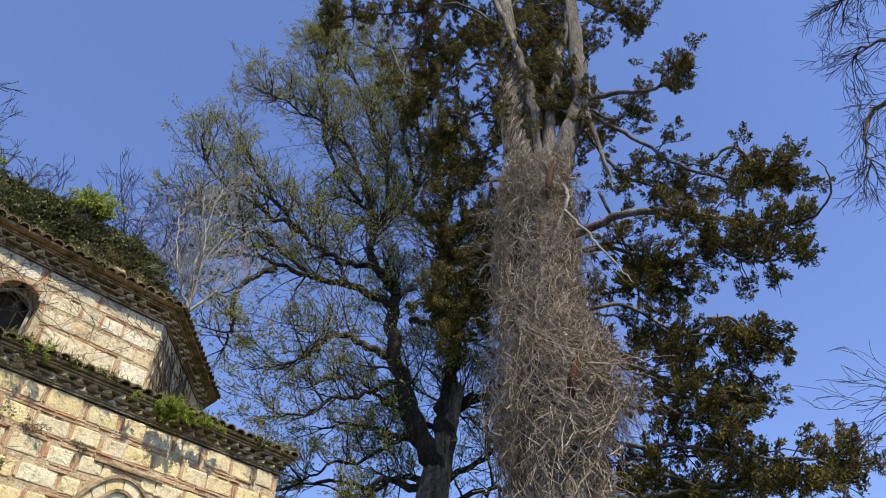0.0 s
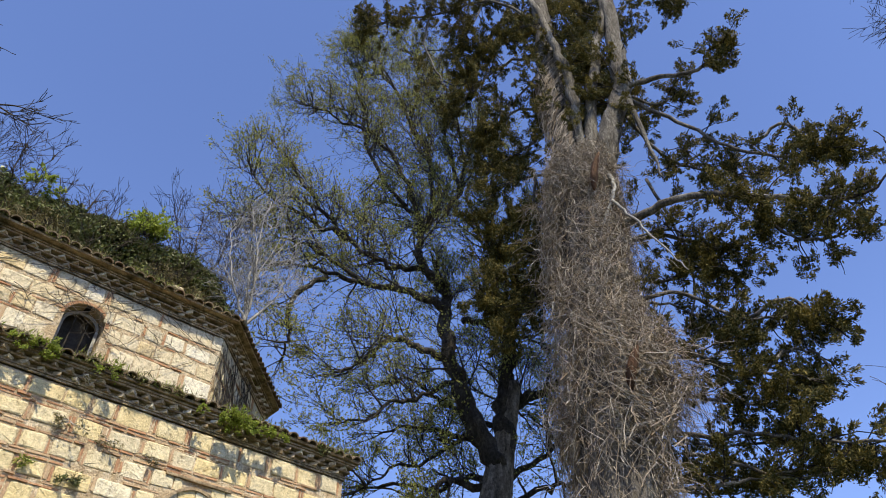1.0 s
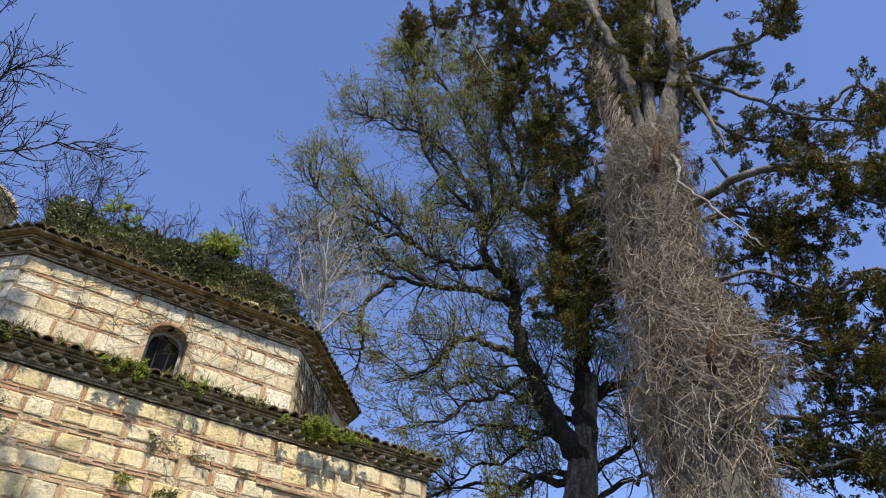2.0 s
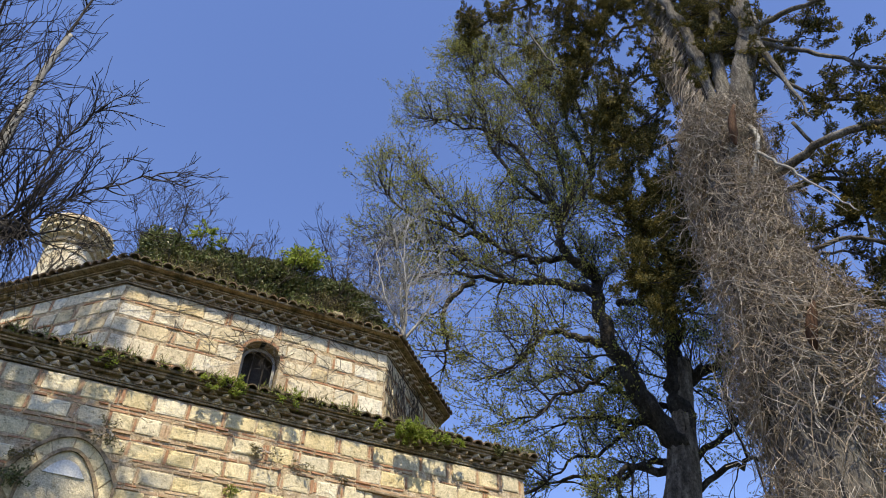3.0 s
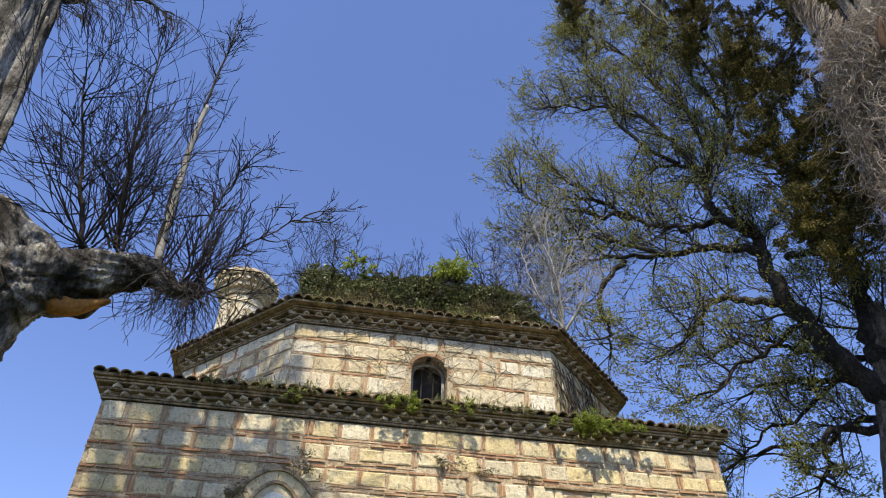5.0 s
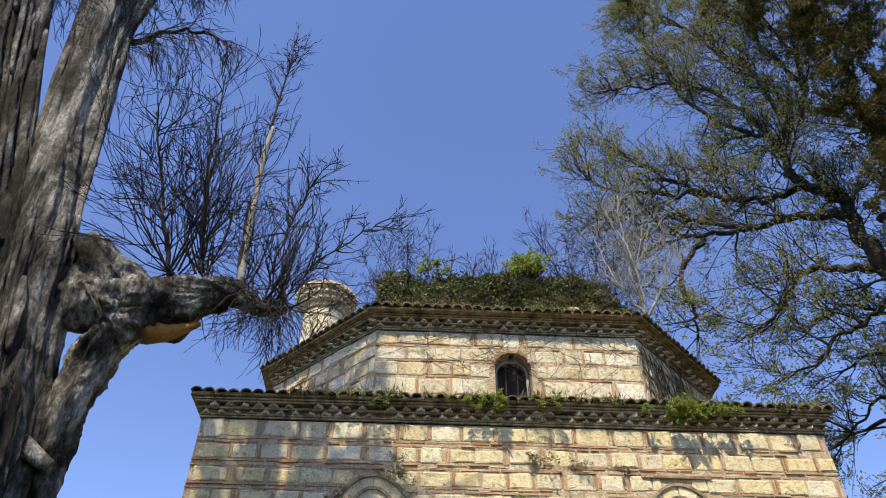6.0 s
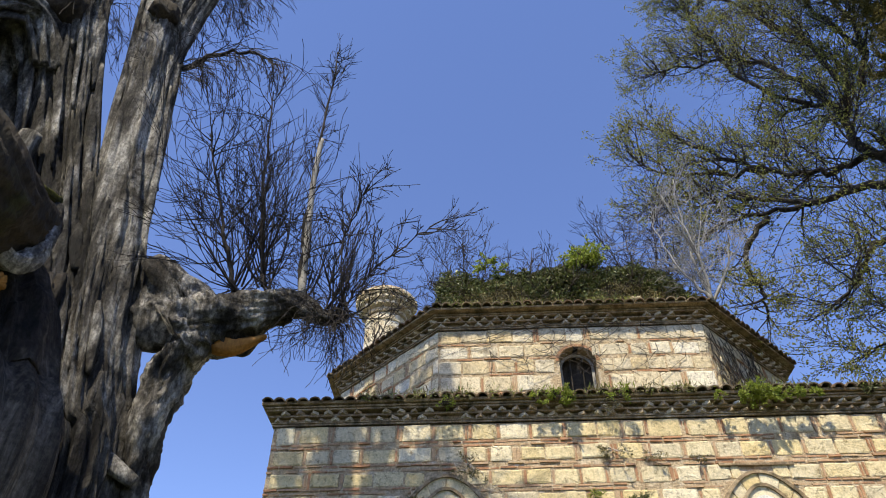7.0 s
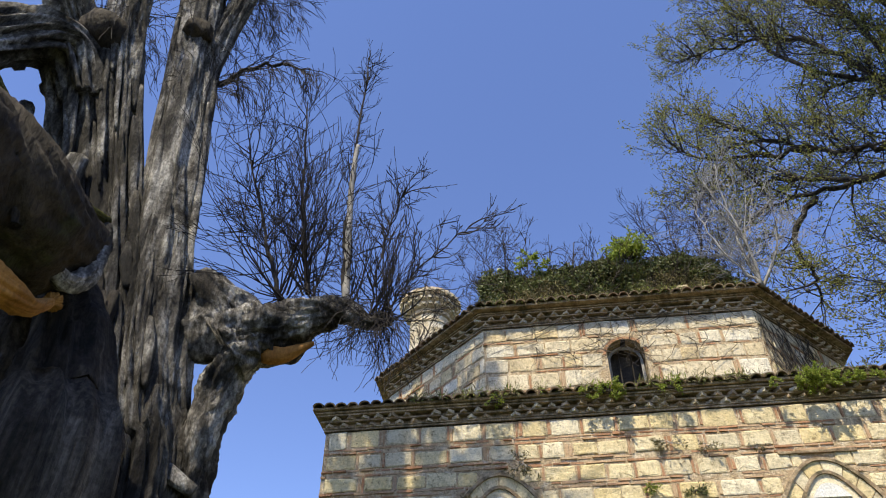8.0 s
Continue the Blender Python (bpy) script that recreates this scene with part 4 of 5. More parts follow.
# the budding oak
def oak():
    rng = random.Random(5)
    base = Vector((9.7, 11.4, 0))
    t = thing("oak_tree", "large spreading oak with shade-darkened limbs and opening buds", "tree", base)
    trunk, twigs, buds = Shape(base), Shape(base), Shape(base)
    tips = []
    for n, (r0, r1, pts) in enumerate(OAK_LIMBS + OAK_MORE + OAK_TOP):
        if n == 0:
            pts = [(9.75, 11.45, -0.2), (9.85, 11.3, 1.5)] + pts
            pts = pts + [Vector(pts[-1]) * 2 - Vector(pts[-2])]
            r0, r1 = 0.8, 0.16
        if n == 1:
            r0, r1 = 0.27, 0.12
        if n > 1:
            r0, r1 = r0 * 0.72, r1 * 0.6
        line = spline(pts, 6, 0.0 if n == 0 else 0.04, rng)
        if n:
            line = [p + 0.16 * min(1.0, i / 6) * noise.noise_vector(p * 0.9 + Vector((n * 3.7, 0, 0))) for i, p in enumerate(line)]
        if n == 0:
            trunk.tube(line, taper(len(line), r0, r1, 0.8), 28, lumps(2.2, 0.18, 0.9))
            continue
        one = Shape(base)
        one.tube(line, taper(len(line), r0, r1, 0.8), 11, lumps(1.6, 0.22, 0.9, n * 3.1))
        # limbs carry the shaded bark colour, the trunk the lighter one
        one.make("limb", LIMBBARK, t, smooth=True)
        length = sum((a - b).length for a, b in zip(line, line[1:]))
        short = 0.75 if n > 8 and line[-1].z < 12 and line[-1].x < 10.2 else 1.0
        for k in range(int(length * 6.5 * short)):
            at = rng.uniform(0.22, 1.0)
            p, d = along(line, at)
            way = (d * 0.55 + rand_dir(rng) * 0.85 + Vector((-0.12, 0.0, 0.32))).normalized()
            sprout(twigs, rng, p, way, rng.uniform(0.8, 1.8) * short * (1.15 - 0.55 * at), 0.020 if rng.random() < 0.75 else 0.034, 2, tips, 0.75, 0.25, 4, 4, 0.28, 0.62, 0.0048)
        p, d = along(line, 1.0)
        for k in range(3):
            sprout(twigs, rng, p, d + rand_dir(rng) * 0.5, rng.uniform(0.6, 1.2), r1 * 0.7, 2, tips, 0.7, 0.2, 4, 4, 0.24, 0.62, 0.0048)
    for p, d in tips:
        if rng.random() < 0.9:
            for k in range(rng.choice((3, 4, 5, 6))):
                buds.leaf(p + rand_dir(rng) * 0.09, d + rand_dir(rng) * 0.9, rng.uniform(0.045, 0.085), rng.uniform(0.028, 0.046), rng)
    trunk.make("trunk", BARK, t, "furrowed grey-brown trunk", smooth=True)
    twigs.make("twig_tangle", TWIG, t, kind="stuff")
    buds.make("crown", BUD, t, "sparse yellow-green buds", kind="stuff")


oak()


# the old cypress, its trunk wrapped in dead creeper
def cypress():
    rng = random.Random(8)
    base = Vector((8.95, 6.4, 0))
    t = thing("cypress_tree", "tall old cypress with olive foliage and several stems", "tree", base)
    trunk, twigs, leaves = Shape(base), Shape(base), Shape(base)
    lines = []
    for n, (r0, r1, pts) in enumerate(CYPRESS_STEMS):
        if n == 0:
            pts = [(8.93, 6.42, -0.2)] + pts
            r0, r1 = 0.78, 0.46
        else:
            r0, r1 = r0 * 0.86, r1 * 0.86
        line = spline(pts, 6, 0.0 if n == 0 else 0.03, rng)
        lines.append(line)
        trunk.tube(line, taper(len(line), r0, r1), 26 if n < 3 else 14, lumps(2.4, 0.14, 0.5, n * 2.0))

    def clump(p, size, way):
        """A pointed spray: slender scales along a short axis that turns upwards."""
        axis = (way * 0.55 + rand_dir(rng) * 0.55 + Vector((0, 0, 0.45))).normalized()
        for k in range(int(120 * size / 0.2)):
            u = rng.random()
            q = p + axis * (size * 2.2 * (u - 0.35)) + rand_dir(rng) * (size * (0.25 + 0.55 * math.sin(math.pi * min(u * 1.15, 1.0))) * rng.random() ** 0.6)
            leaves.leaf(q, axis * 0.8 + rand_dir(rng) * 0.7, rng.uniform(0.045, 0.095), rng.uniform(0.020, 0.034), rng)

    limbs = CYPRESS_LIMBS + CYPRESS_LEFT + CYPRESS_MORE + CYPRESS_LOW
    fine = len(limbs)
    back = Vector((0.84, 0.545, 0))
    for r0, r1, pts in CYPRESS_MORE[:5] + CYPRESS_LIMBS[4:]:
        off = back * rng.uniform(0.2, 0.9) + rand_dir(rng) * 0.3
        limbs = limbs + [(r0, r1, [Vector(pts[0])] + [Vector(p) * 1.0 + off for p in pts[1:]])]
    for n, (r0, r1, pts) in enumerate(limbs):
        line = spline(pts, 6, 0.018, rng)
        thin = 0.85 if n in (0, 1, 2) else 0.5
        if n >= fine:
            thin = 0.3
        trunk.tube(line, taper(len(line), r0 * thin, r1 * thin), 7, lumps(1.5, 0.2, 1.0, n))
        if n == 1:
            continue
        length = sum((a - b).length for a, b in zip(line, line[1:]))
        start = 0.72 if n == 0 else (0.42 if n == 2 else (0.3 if n < fine else 0.06))
        low = fine - len(CYPRESS_LOW) <= n < fine
        for k in range(int(length * (1 - start) * (3.6 if low else (24.0 if n == 0 else (12.0 if len(CYPRESS_LIMBS) <= n < fine else 8.4))))):
            at = rng.uniform(start, 1.0)
            p, d = along(line, at)
            way = (d * 0.5 + rand_dir(rng) + Vector((0, 0, -0.1))).normalized()
            reach = rng.uniform(0.25, 1.2) * (1.15 - 0.5 * at)
            q = p + way * reach
            side = spline([p, p + way * reach * 0.5 + Vector((0, 0, 0.06)), q], 3, 0.02, rng)
            twigs.tube(side, taper(len(side), 0.016, 0.006), 3, cap=False)
            for j in range(4):
                s, dd = along(side, rng.uniform(0.35, 1.0))
                clump(s + rand_dir(rng) * 0.14, rng.uniform(0.07, 0.19), way)
    for k in range(210):
        p, d = along(lines[rng.choice((1, 1, 2, 3, 4))], rng.uniform(0.22, 0.8))
        way = (rand_dir(rng) + back * 0.55 + Vector((0, 0, 0.1))).normalized()
        q = p + way * rng.uniform(0.5, 1.3)
        side = spline([p, p.lerp(q, 0.5) + Vector((0, 0, 0.08)), q], 3, 0.02, rng)
        twigs.tube(side, taper(len(side), 0.018, 0.006), 3, cap=False)
        for j in range(6):
            s, dd = along(side, rng.uniform(0.45, 1.0))
            clump(s + rand_dir(rng) * 0.2, rng.uniform(0.07, 0.16), way)
    trunk.make("trunk", CYBARK, t, "grey fibrous trunk and stems", smooth=True)
    twigs.make("twig_tangle", DARKTWIG, t, kind="stuff")
    leaves.make("crown", CYLEAF, t, "dense dark olive foliage in tufts", kind="stuff")
    # bare bleached branches
    for pts, r in (([(9.30, 5.15, 12.9), (9.22, 5.0, 12.55), (9.1, 4.95, 12.0), (9.0, 5.15, 11.5), (8.95, 5.3, 11.1)], 0.06),
                   ([(9.05, 5.0, 11.75), (9.05, 4.75, 11.2), (9.1, 4.5, 10.6), (9.1, 4.2, 9.9), (9.1, 3.95, 9.3)], 0.032)):
        s = Shape(base)
        line = spline(pts, 5, 0.012, rng)
        s.tube(line, taper(len(line), r, r * 0.3), 7)
        s.make("dead_branch", PALETWIG, t, "bleached dead branch", smooth=True)
    s = Shape(base)
    line = spline([(9.9, 1.43, 9.63), (9.9, 1.05, 9.55), (9.9, 0.72, 9.85), (9.92, 0.62, 10.3), (9.92, 0.68, 10.6)], 5, 0.01, rng)
    s.tube(line, taper(len(line), 0.025, 0.008), 5)
    s.make("bare_shoot", DARKTWIG, t)
    for p, h in ((HOLLOWS[0], 0.34), (HOLLOWS[1], 0.42)):
        s = Shape(base)
        p = Vector(p)
        ln = spline([p + Vector((0.03, 0.10, -h)), p, p + Vector((0.04, -0.18, h * 1.2))], 6)
        s.tube(ln, [0.015 + 0.07 * math.sin(math.pi * i / (len(ln) - 1)) for i in range(len(ln))], 12, lumps(2.0, 0.4, 2.5, h))
        s.make("bare_wood", HOLLOW, t, "patch of bare red-brown wood", smooth=True)
    # creeper
    c = Shape(base)
    cr = thing("dead_creeper", "mass of dry grey-brown creeper stems wrapping a trunk", "creeper", base)
    stem = lines[0]
    for k in range(9000):
        p, d = along(stem, min(0.30 + 0.70 * rng.random() ** 0.8, 1.0))
        z = p.z
        fat = 0.74 + 0.16 * noise.noise((z * 0.9, 2, 1)) + 0.18 * math.exp(-((z - 8.0) / 1.1) ** 2)
        if z > 12.2:
            fat *= 1.0 - (z - 12.2) * 0.12
        a = rng.uniform(0, 2 * math.pi)
        thick = noise.noise((math.cos(a) * 1.5, math.sin(a) * 1.5, z * 0.75)) + 0.5 * noise.noise((math.cos(a) * 3.6, math.sin(a) * 3.6, z * 1.9 + 5))
        if thick < -0.10 and rng.random() < 0.82:
            continue
        r = fat * (0.74 + 0.30 * rng.random()) * (1 + 0.55 * thick)
        L, n = rng.uniform(0.35, 1.5), 9
        swing, turns, ph, lean = rng.uniform(0.06, 0.34), rng.uniform(3, 11), rng.uniform(0, 6.3), rng.gauss(0, 0.6)
        out = rng.uniform(0.0, 0.17)
        pts = []
        for i in range(n):
            u = i / (n - 1)
            aa = a + lean * u + swing * math.sin(u * turns + ph)
            rr = r + out * math.sin(u * turns * 1.3 + ph * 2)
            pts.append(p + Vector((math.cos(aa) * rr, math.sin(aa) * rr, (u - 0.5) * L + 0.06 * math.sin(u * turns * 1.7 + ph))))
        if k < 240:
            one = Shape(base)
            one.tube(pts, taper(n, rng.uniform(0.009, 0.014), 0.005), 4, cap=False)
            one.make("creeper_stem", CREEPER, cr)
            continue
        c.tube(pts, taper(n, rng.uniform(0.004, 0.009), 0.0035), 3, cap=False)
    tp = []
    for k in range(700):
        p, d = along(stem, rng.uniform(0.34, 0.98))
        a = rng.uniform(0, 2 * math.pi)
        o = Vector((math.cos(a), math.sin(a), rng.uniform(-0.4, 0.5)))
        q = p + Vector((math.cos(a), math.sin(a), 0)) * 0.7
        sprout(c, rng, q, o, rng.uniform(0.25, 0.8), 0.008, 1, tp, 0.8, -0.4, 3, 7, 0.38, 0.6, 0.004)
    bulge = Vector((0.545, -0.84, 0))
    for k in range(260):
        z = rng.uniform(7.5, 9.0)
        p = Vector((9.2, 6.0, z)) + bulge * rng.uniform(0.5, 1.0) + rand_dir(rng) * 0.3
        sprout(c, rng, p, bulge * 0.8 + rand_dir(rng) * 0.8, rng.uniform(0.35, 1.0), 0.009, 1, tp, 0.8, -0.5, 4, 8, 0.34, 0.6, 0.004)
    for k in range(620):
        p, d = along(lines[1], rng.uniform(0.0, 0.42))
        a = rng.uniform(0, 6.28)
        pts = []
        for i in range(6):
            aa = a + 0.25 * i
            pts.append(p + Vector((math.cos(aa) * (0.38 + rng.gauss(0, 0.06)), math.sin(aa) * (0.38 + rng.gauss(0, 0.06)), (i - 3) * 0.2)))
        c.tube(pts, taper(6, 0.010, 0.005), 3, cap=False)
    c.make("stem_tangle", CREEPER, cr, kind="stuff")


cypress()


# the dead tree
def dead_tree():
    rng = random.Random(21)
    base = Vector((-2.6, 5.3, 0))
    t = thing("dead_tree", "huge dead tree with fluted grey weathered wood", "tree", base)

    def flutes(seed, deep, fine=0.5):
        def f(a, p):
            a = a + 0.25 * noise.noise((p.z * 0.9, seed, 1.0))
            q = Vector((math.cos(a) * 2.6 + seed, math.sin(a) * 2.6, p.z * 0.33))
            e = Vector((math.cos(a) * 6.5 + seed, math.sin(a) * 6.5, p.z * 0.7))
            h = Vector((math.cos(a) * 15.0 + seed, math.sin(a) * 15.0, p.z * 1.6))
            c = Vector((math.cos(a) * 4.2 + seed * 2, math.sin(a) * 4.2, p.z * 0.22))
            cleft = max(0.0, 1 - abs(noise.noise(c)) / 0.11)
            plate = noise.noise((math.cos(a) * 3.0 + seed, math.sin(a) * 3.0, p.z * 1.1))
            return 1 - 0.8 * deep * cleft + deep * (0.30 - abs(noise.noise(q)) * 2.0) + deep * fine * 0.55 * (0.3 - abs(noise.noise(e)) * 1.8) + deep * 0.16 * noise.noise(h) + deep * 0.35 * (max(0.0, plate) > 0.12)
        return f

    for n, (r0, r1, pts) in enumerate(DEAD_STEMS):
        foot = Vector(pts[0])
        if n == 0:
            pts = [(-2.6, 5.35, -0.2), (-2.75, 5.3, 1.0)] + pts
            r0 = 1.05
        elif n < 6:
            pts = [(-2.6 + 0.62 * (foot.x + 3.0), 5.3 + 0.6 * (foot.y - 5.0) - 0.25, -0.2)] + pts
        line = spline(pts, 16)
        s = Shape(base)
        s.tube(line, taper(len(line), r0, r1), 220 if n == 0 else 110, flutes(n * 4.7, (0.40, 0.20, 0.36, 0.34, 0.42, 0.40, 0.34, 0.25)[n]))
        # trunk and stem 5 take the brown wood with shade in its colour
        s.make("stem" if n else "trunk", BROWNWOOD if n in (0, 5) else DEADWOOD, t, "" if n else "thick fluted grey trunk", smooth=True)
    # ribs and flakes of split wood along the stems
    for k in range(90):
        n = rng.choice((0, 0, 1, 2, 2, 3, 4, 5))
        r0, r1, pts = DEAD_STEMS[n]
        line = spline(pts, 8)
        at = rng.uniform(0.0, 0.75 if n else 0.9)
        L = rng.uniform(0.10, 0.32)
        a = rng.uniform(-2.7, 0.5)
        sub = []
        for u in range(6):
            p, d = along(line, min(at + L * u / 5, 1.0))
            r = (r0 + (r1 - r0) * at) * rng.uniform(0.93, 1.02)
            sub.append(p + Vector((math.cos(a) * r, math.sin(a) * r, 0)))
            a += rng.gauss(0, 0.04)
        ln = spline(sub, 3)
        s = Shape(base)
        w = rng.uniform(0.02, 0.05)
        s.tube(ln, [0.008 + w * math.sin(math.pi * (i + 0.4) / len(ln)) ** 0.6 for i in range(len(ln))], 9, lumps(2.2, 0.55, 0.6, k))
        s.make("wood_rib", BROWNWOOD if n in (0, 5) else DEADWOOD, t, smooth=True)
    # broken side limb
    for n, (r0, r1, pts) in enumerate(DEAD_STUMP):
        line = spline(pts, 14)
        s = Shape(base)
        s.tube(line, taper(len(line), r0, r1), 56, gnarl(0.42, n * 5))
        s.make("limb", DEADWOOD, t, smooth=True)
    s = Shape(base)
    ctr = sum((Vector(p) for p in SLAB), Vector()) / len(SLAB)
    rim = [Vector(p).lerp(Vector(q), i / 6) for p, q in zip(SLAB, SLAB[1:] + SLAB[:1]) for i in range(6)]
    vs, m, rings = [], len(rim), ((0.2, 0.1), (0.2, 0.7), (0.12, 0.95), (0.0, 1.0), (-0.07, 0.95), (-0.11, 0.85), (-0.13, 0.7), (-0.14, 0.55), (-0.15, 0.4), (-0.16, 0.25), (-0.16, 0.1))
    for depth, sc in rings:
        for p in rim:
            q = ctr + (p - ctr) * sc
            rough = 0.12 * (0.3 - abs(noise.noise((q.x * 7 + q.z * 3, 1, q.z * 2.2))) * 1.7) + 0.05 * noise.noise(q * 11)
            vs.append(q + Vector((0.45, 0.9, 0)) * (depth + (rough if depth < 0.05 else 0)) + Vector((noise.noise(q * 6), 0, noise.noise(q * 6 + Vector((9, 0, 0))))) * 0.05)
    fs = [(i * m + k, i * m + (k + 1) % m, (i + 1) * m + (k + 1) % m, (i + 1) * m + k) for i in range(len(rings) - 1) for k in range(m)] + [tuple(range(m)), tuple((len(rings) - 1) * m + k for k in range(m))[::-1]]
    s.add(vs, fs)
    s.make("broken_slab", DEADWOOD, t, "torn slab of grey wood", smooth=True)
    s = Shape(base)
    a, b = Vector(WOUND[0]), Vector(WOUND[1])
    line = spline([a + Vector((-0.08, 0.02, 0.07)), a.lerp(b, 0.4) + Vector((0, 0.02, 0.0)), b + Vector((0.04, 0.02, 0.07))], 8)
    s.tube(line, [0.015 + 0.055 * math.sin(math.pi * (i / (len(line) - 1)) ** 0.7) for i in range(len(line))], 24, gnarl(0.4, 2))
    s.make("torn_wood", FRESH, t, "orange fresh torn heartwood", smooth=True)
    for foot, tip, r in (((-4.75, 4.1, 6.9), (-4.95, 4.0, 7.75), 0.13), ((-4.15, 4.25, 6.3), (-4.1, 4.1, 6.9), 0.15), ((-2.75, 4.85, 3.95), (-2.5, 4.9, 3.78), 0.085)):
        s = Shape(base)
        f, p = Vector(foot), Vector(tip)
        ln = spline([f, f.lerp(p, 0.5) + Vector((0, -0.04, 0)), p], 5)
        s.tube(ln, taper(len(ln), r, r * 0.6), 14, lumps(1.5, 0.35, 2, r * 40))
        s.make("snag", DEADWOOD, t, smooth=True)
    # burls
    for c, r in (((-4.5, 4.0, 8.95), 0.32), ((-3.5, 4.25, 9.3), 0.17)):
        bm = bmesh.new()
        bmesh.ops.create_icosphere(bm, subdivisions=3, radius=r)
        for v in bm.verts:
            v.co *= 1 + 0.35 * noise.noise(v.co * 5 / r * 0.3 + Vector(c))
        bmesh.ops.translate(bm, verts=bm.verts, vec=Vector(c) - base)
        me = bpy.data.meshes.new("burl")
        bm.to_mesh(me)
        bm.free()
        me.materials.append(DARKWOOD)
        me.shade_smooth()
        new("burl", me).parent = t
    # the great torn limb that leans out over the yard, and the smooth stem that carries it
    # the limb's last three points lie out of view, bent to shade the stem
    for nm, pts, rr, mat, ridged, label in (("limb", [(-3.10, 3.56, 5.18), (-3.01, 3.14, 4.81), (-2.95, 2.63, 4.55), (-3.01, 2.19, 4.50), (-3.06, 1.70, 4.48)] + [(-4.05, 1.55, 5.95), (-4.2, 0.7, 6.7), (-4.7, -0.2, 8.6)], (0.14, 0.30, 0.46, 0.50, 0.52, 0.56, 0.56, 0.5), DARKWOOD, gnarl(0.17, 4), "mossy torn limb with its shade put into the colour"),
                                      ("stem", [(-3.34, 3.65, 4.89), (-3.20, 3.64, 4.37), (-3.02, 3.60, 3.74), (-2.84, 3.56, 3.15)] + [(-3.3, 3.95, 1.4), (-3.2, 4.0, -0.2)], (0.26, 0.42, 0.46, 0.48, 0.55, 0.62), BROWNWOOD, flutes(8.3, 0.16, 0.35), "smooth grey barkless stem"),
                                      ("wood_rib", [(-2.99, 3.52, 5.29), (-2.84, 3.39, 4.87), (-2.73, 3.21, 4.52), (-2.72, 3.06, 4.35), (-2.75, 2.93, 4.39), (-2.77, 2.91, 4.55)], (0.04, 0.06, 0.065, 0.06, 0.05, 0.02), DEADWOOD, gnarl(0.35, 9), "curled grey lip of an old wound"),
                                      ("wood_rib", [(-3.11, 2.15, 5.40), (-3.07, 2.44, 5.24), (-3.04, 2.79, 5.17), (-3.02, 3.14, 5.21), (-3.01, 3.51, 5.33)], (0.03, 0.045, 0.05, 0.05, 0.04), MOSSWOOD, gnarl(0.4, 9), "mossy upper edge"),
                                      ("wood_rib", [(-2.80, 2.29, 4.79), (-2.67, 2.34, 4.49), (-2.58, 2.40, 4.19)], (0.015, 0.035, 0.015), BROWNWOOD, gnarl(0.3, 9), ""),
                                      ("torn_wood", [(-2.67, 2.45, 3.93), (-2.64, 2.59, 3.92), (-2.64, 2.79, 3.96), (-2.70, 3.01, 4.16)], (0.10, 0.09, 0.06, 0.02), FRESH, gnarl(0.30, 9), "orange torn heartwood")):
        line = spline(pts, 14)
        rad = [rr[min(int(i / 14), len(rr) - 2)] * (1 - (i % 14) / 14) + rr[min(int(i / 14) + 1, len(rr) - 1)] * ((i % 14) / 14) for i in range(len(line))]
        s = Shape(base)
        s.tube(line, rad, 72, ridged)
        s.make(nm, mat, t, label, smooth=True)
    # upright dead shoots on the broken limb
    twigs = Shape(base)
    tips = []
    for i, top in enumerate(SPRAYTOPS):
        foot = Vector(SPROUTS[i])
        top = Vector(top)
        line = spline([foot, foot.lerp(top, 0.35) + Vector((-0.06, 0, 0.1)), top], 8, 0.012, rng)
        r = (0.028, 0.034, 0.034, 0.012, 0.010)[i]
        twigs.tube(line, taper(len(line), r, 0.006), 6)
        for k in range((40, 46, 120, 26, 26)[i]):
            at = rng.random()
            p, d = along(line, at)
            if i == 2:
                sprout(twigs, rng, p, d * 0.7 + rand_dir(rng) * 0.7, rng.uniform(0.12, 0.36), 0.005, 1, tips, 0.5, 0.25, 3, 4, 0.2, 0.62, 0.0028)
            else:
                sprout(twigs, rng, p, d * 0.8 + rand_dir(rng) * 0.85, rng.uniform(0.4, 1.0) * (1.15 - 0.5 * at) * (1.0 if i < 2 else 0.6), 0.009, 2, tips, 0.6, 0.1, 3, 6, 0.22, 0.62, 0.0032)
        for k in range((6, 7, 3, 5, 5)[i]):
            sprout(twigs, rng, foot + rand_dir(rng) * 0.06, (top - foot).normalized() + rand_dir(rng) * 0.8 + Vector((0, 0, 0.3)), rng.uniform(0.7, 1.5) * (1.0 if i < 3 else 0.6), 0.013, 2, tips, 0.42, 0.3, 4, 7, 0.12, 0.6, 0.003)
    for k in range(110):
        p = Vector(SPROUTS[rng.choice((2, 3, 3, 4, 4, 1))]) + rand_dir(rng) * 0.1
        sprout(twigs, rng, p, Vector((rng.uniform(-0.8, 0.8), rng.uniform(-0.5, 0.3), rng.uniform(-0.9, 0.5))), rng.uniform(0.22, 0.5), 0.005, 1, tips, 0.8, -0.5, 4, 7, 0.40, 0.6, 0.0025)
    spire = Shape(base)
    f, p = Vector(SPROUTS[2]), Vector(SPRAYTOPS[2])
    line = spline([f, f.lerp(p, 0.35) + Vector((-0.06, 0, 0.1)), f.lerp(p, 0.55) + Vector((-0.04, 0, 0.06))], 6)
    spire.tube(line, taper(len(line), 0.040, 0.024), 7)
    spire.make("dead_shoot", PALETWIG, t, "bleached upright dead shoot", smooth=True)
    line = spline(HANGING, 6, 0.02, rng)
    twigs.tube(line, taper(len(line), 0.045, 0.010), 6)
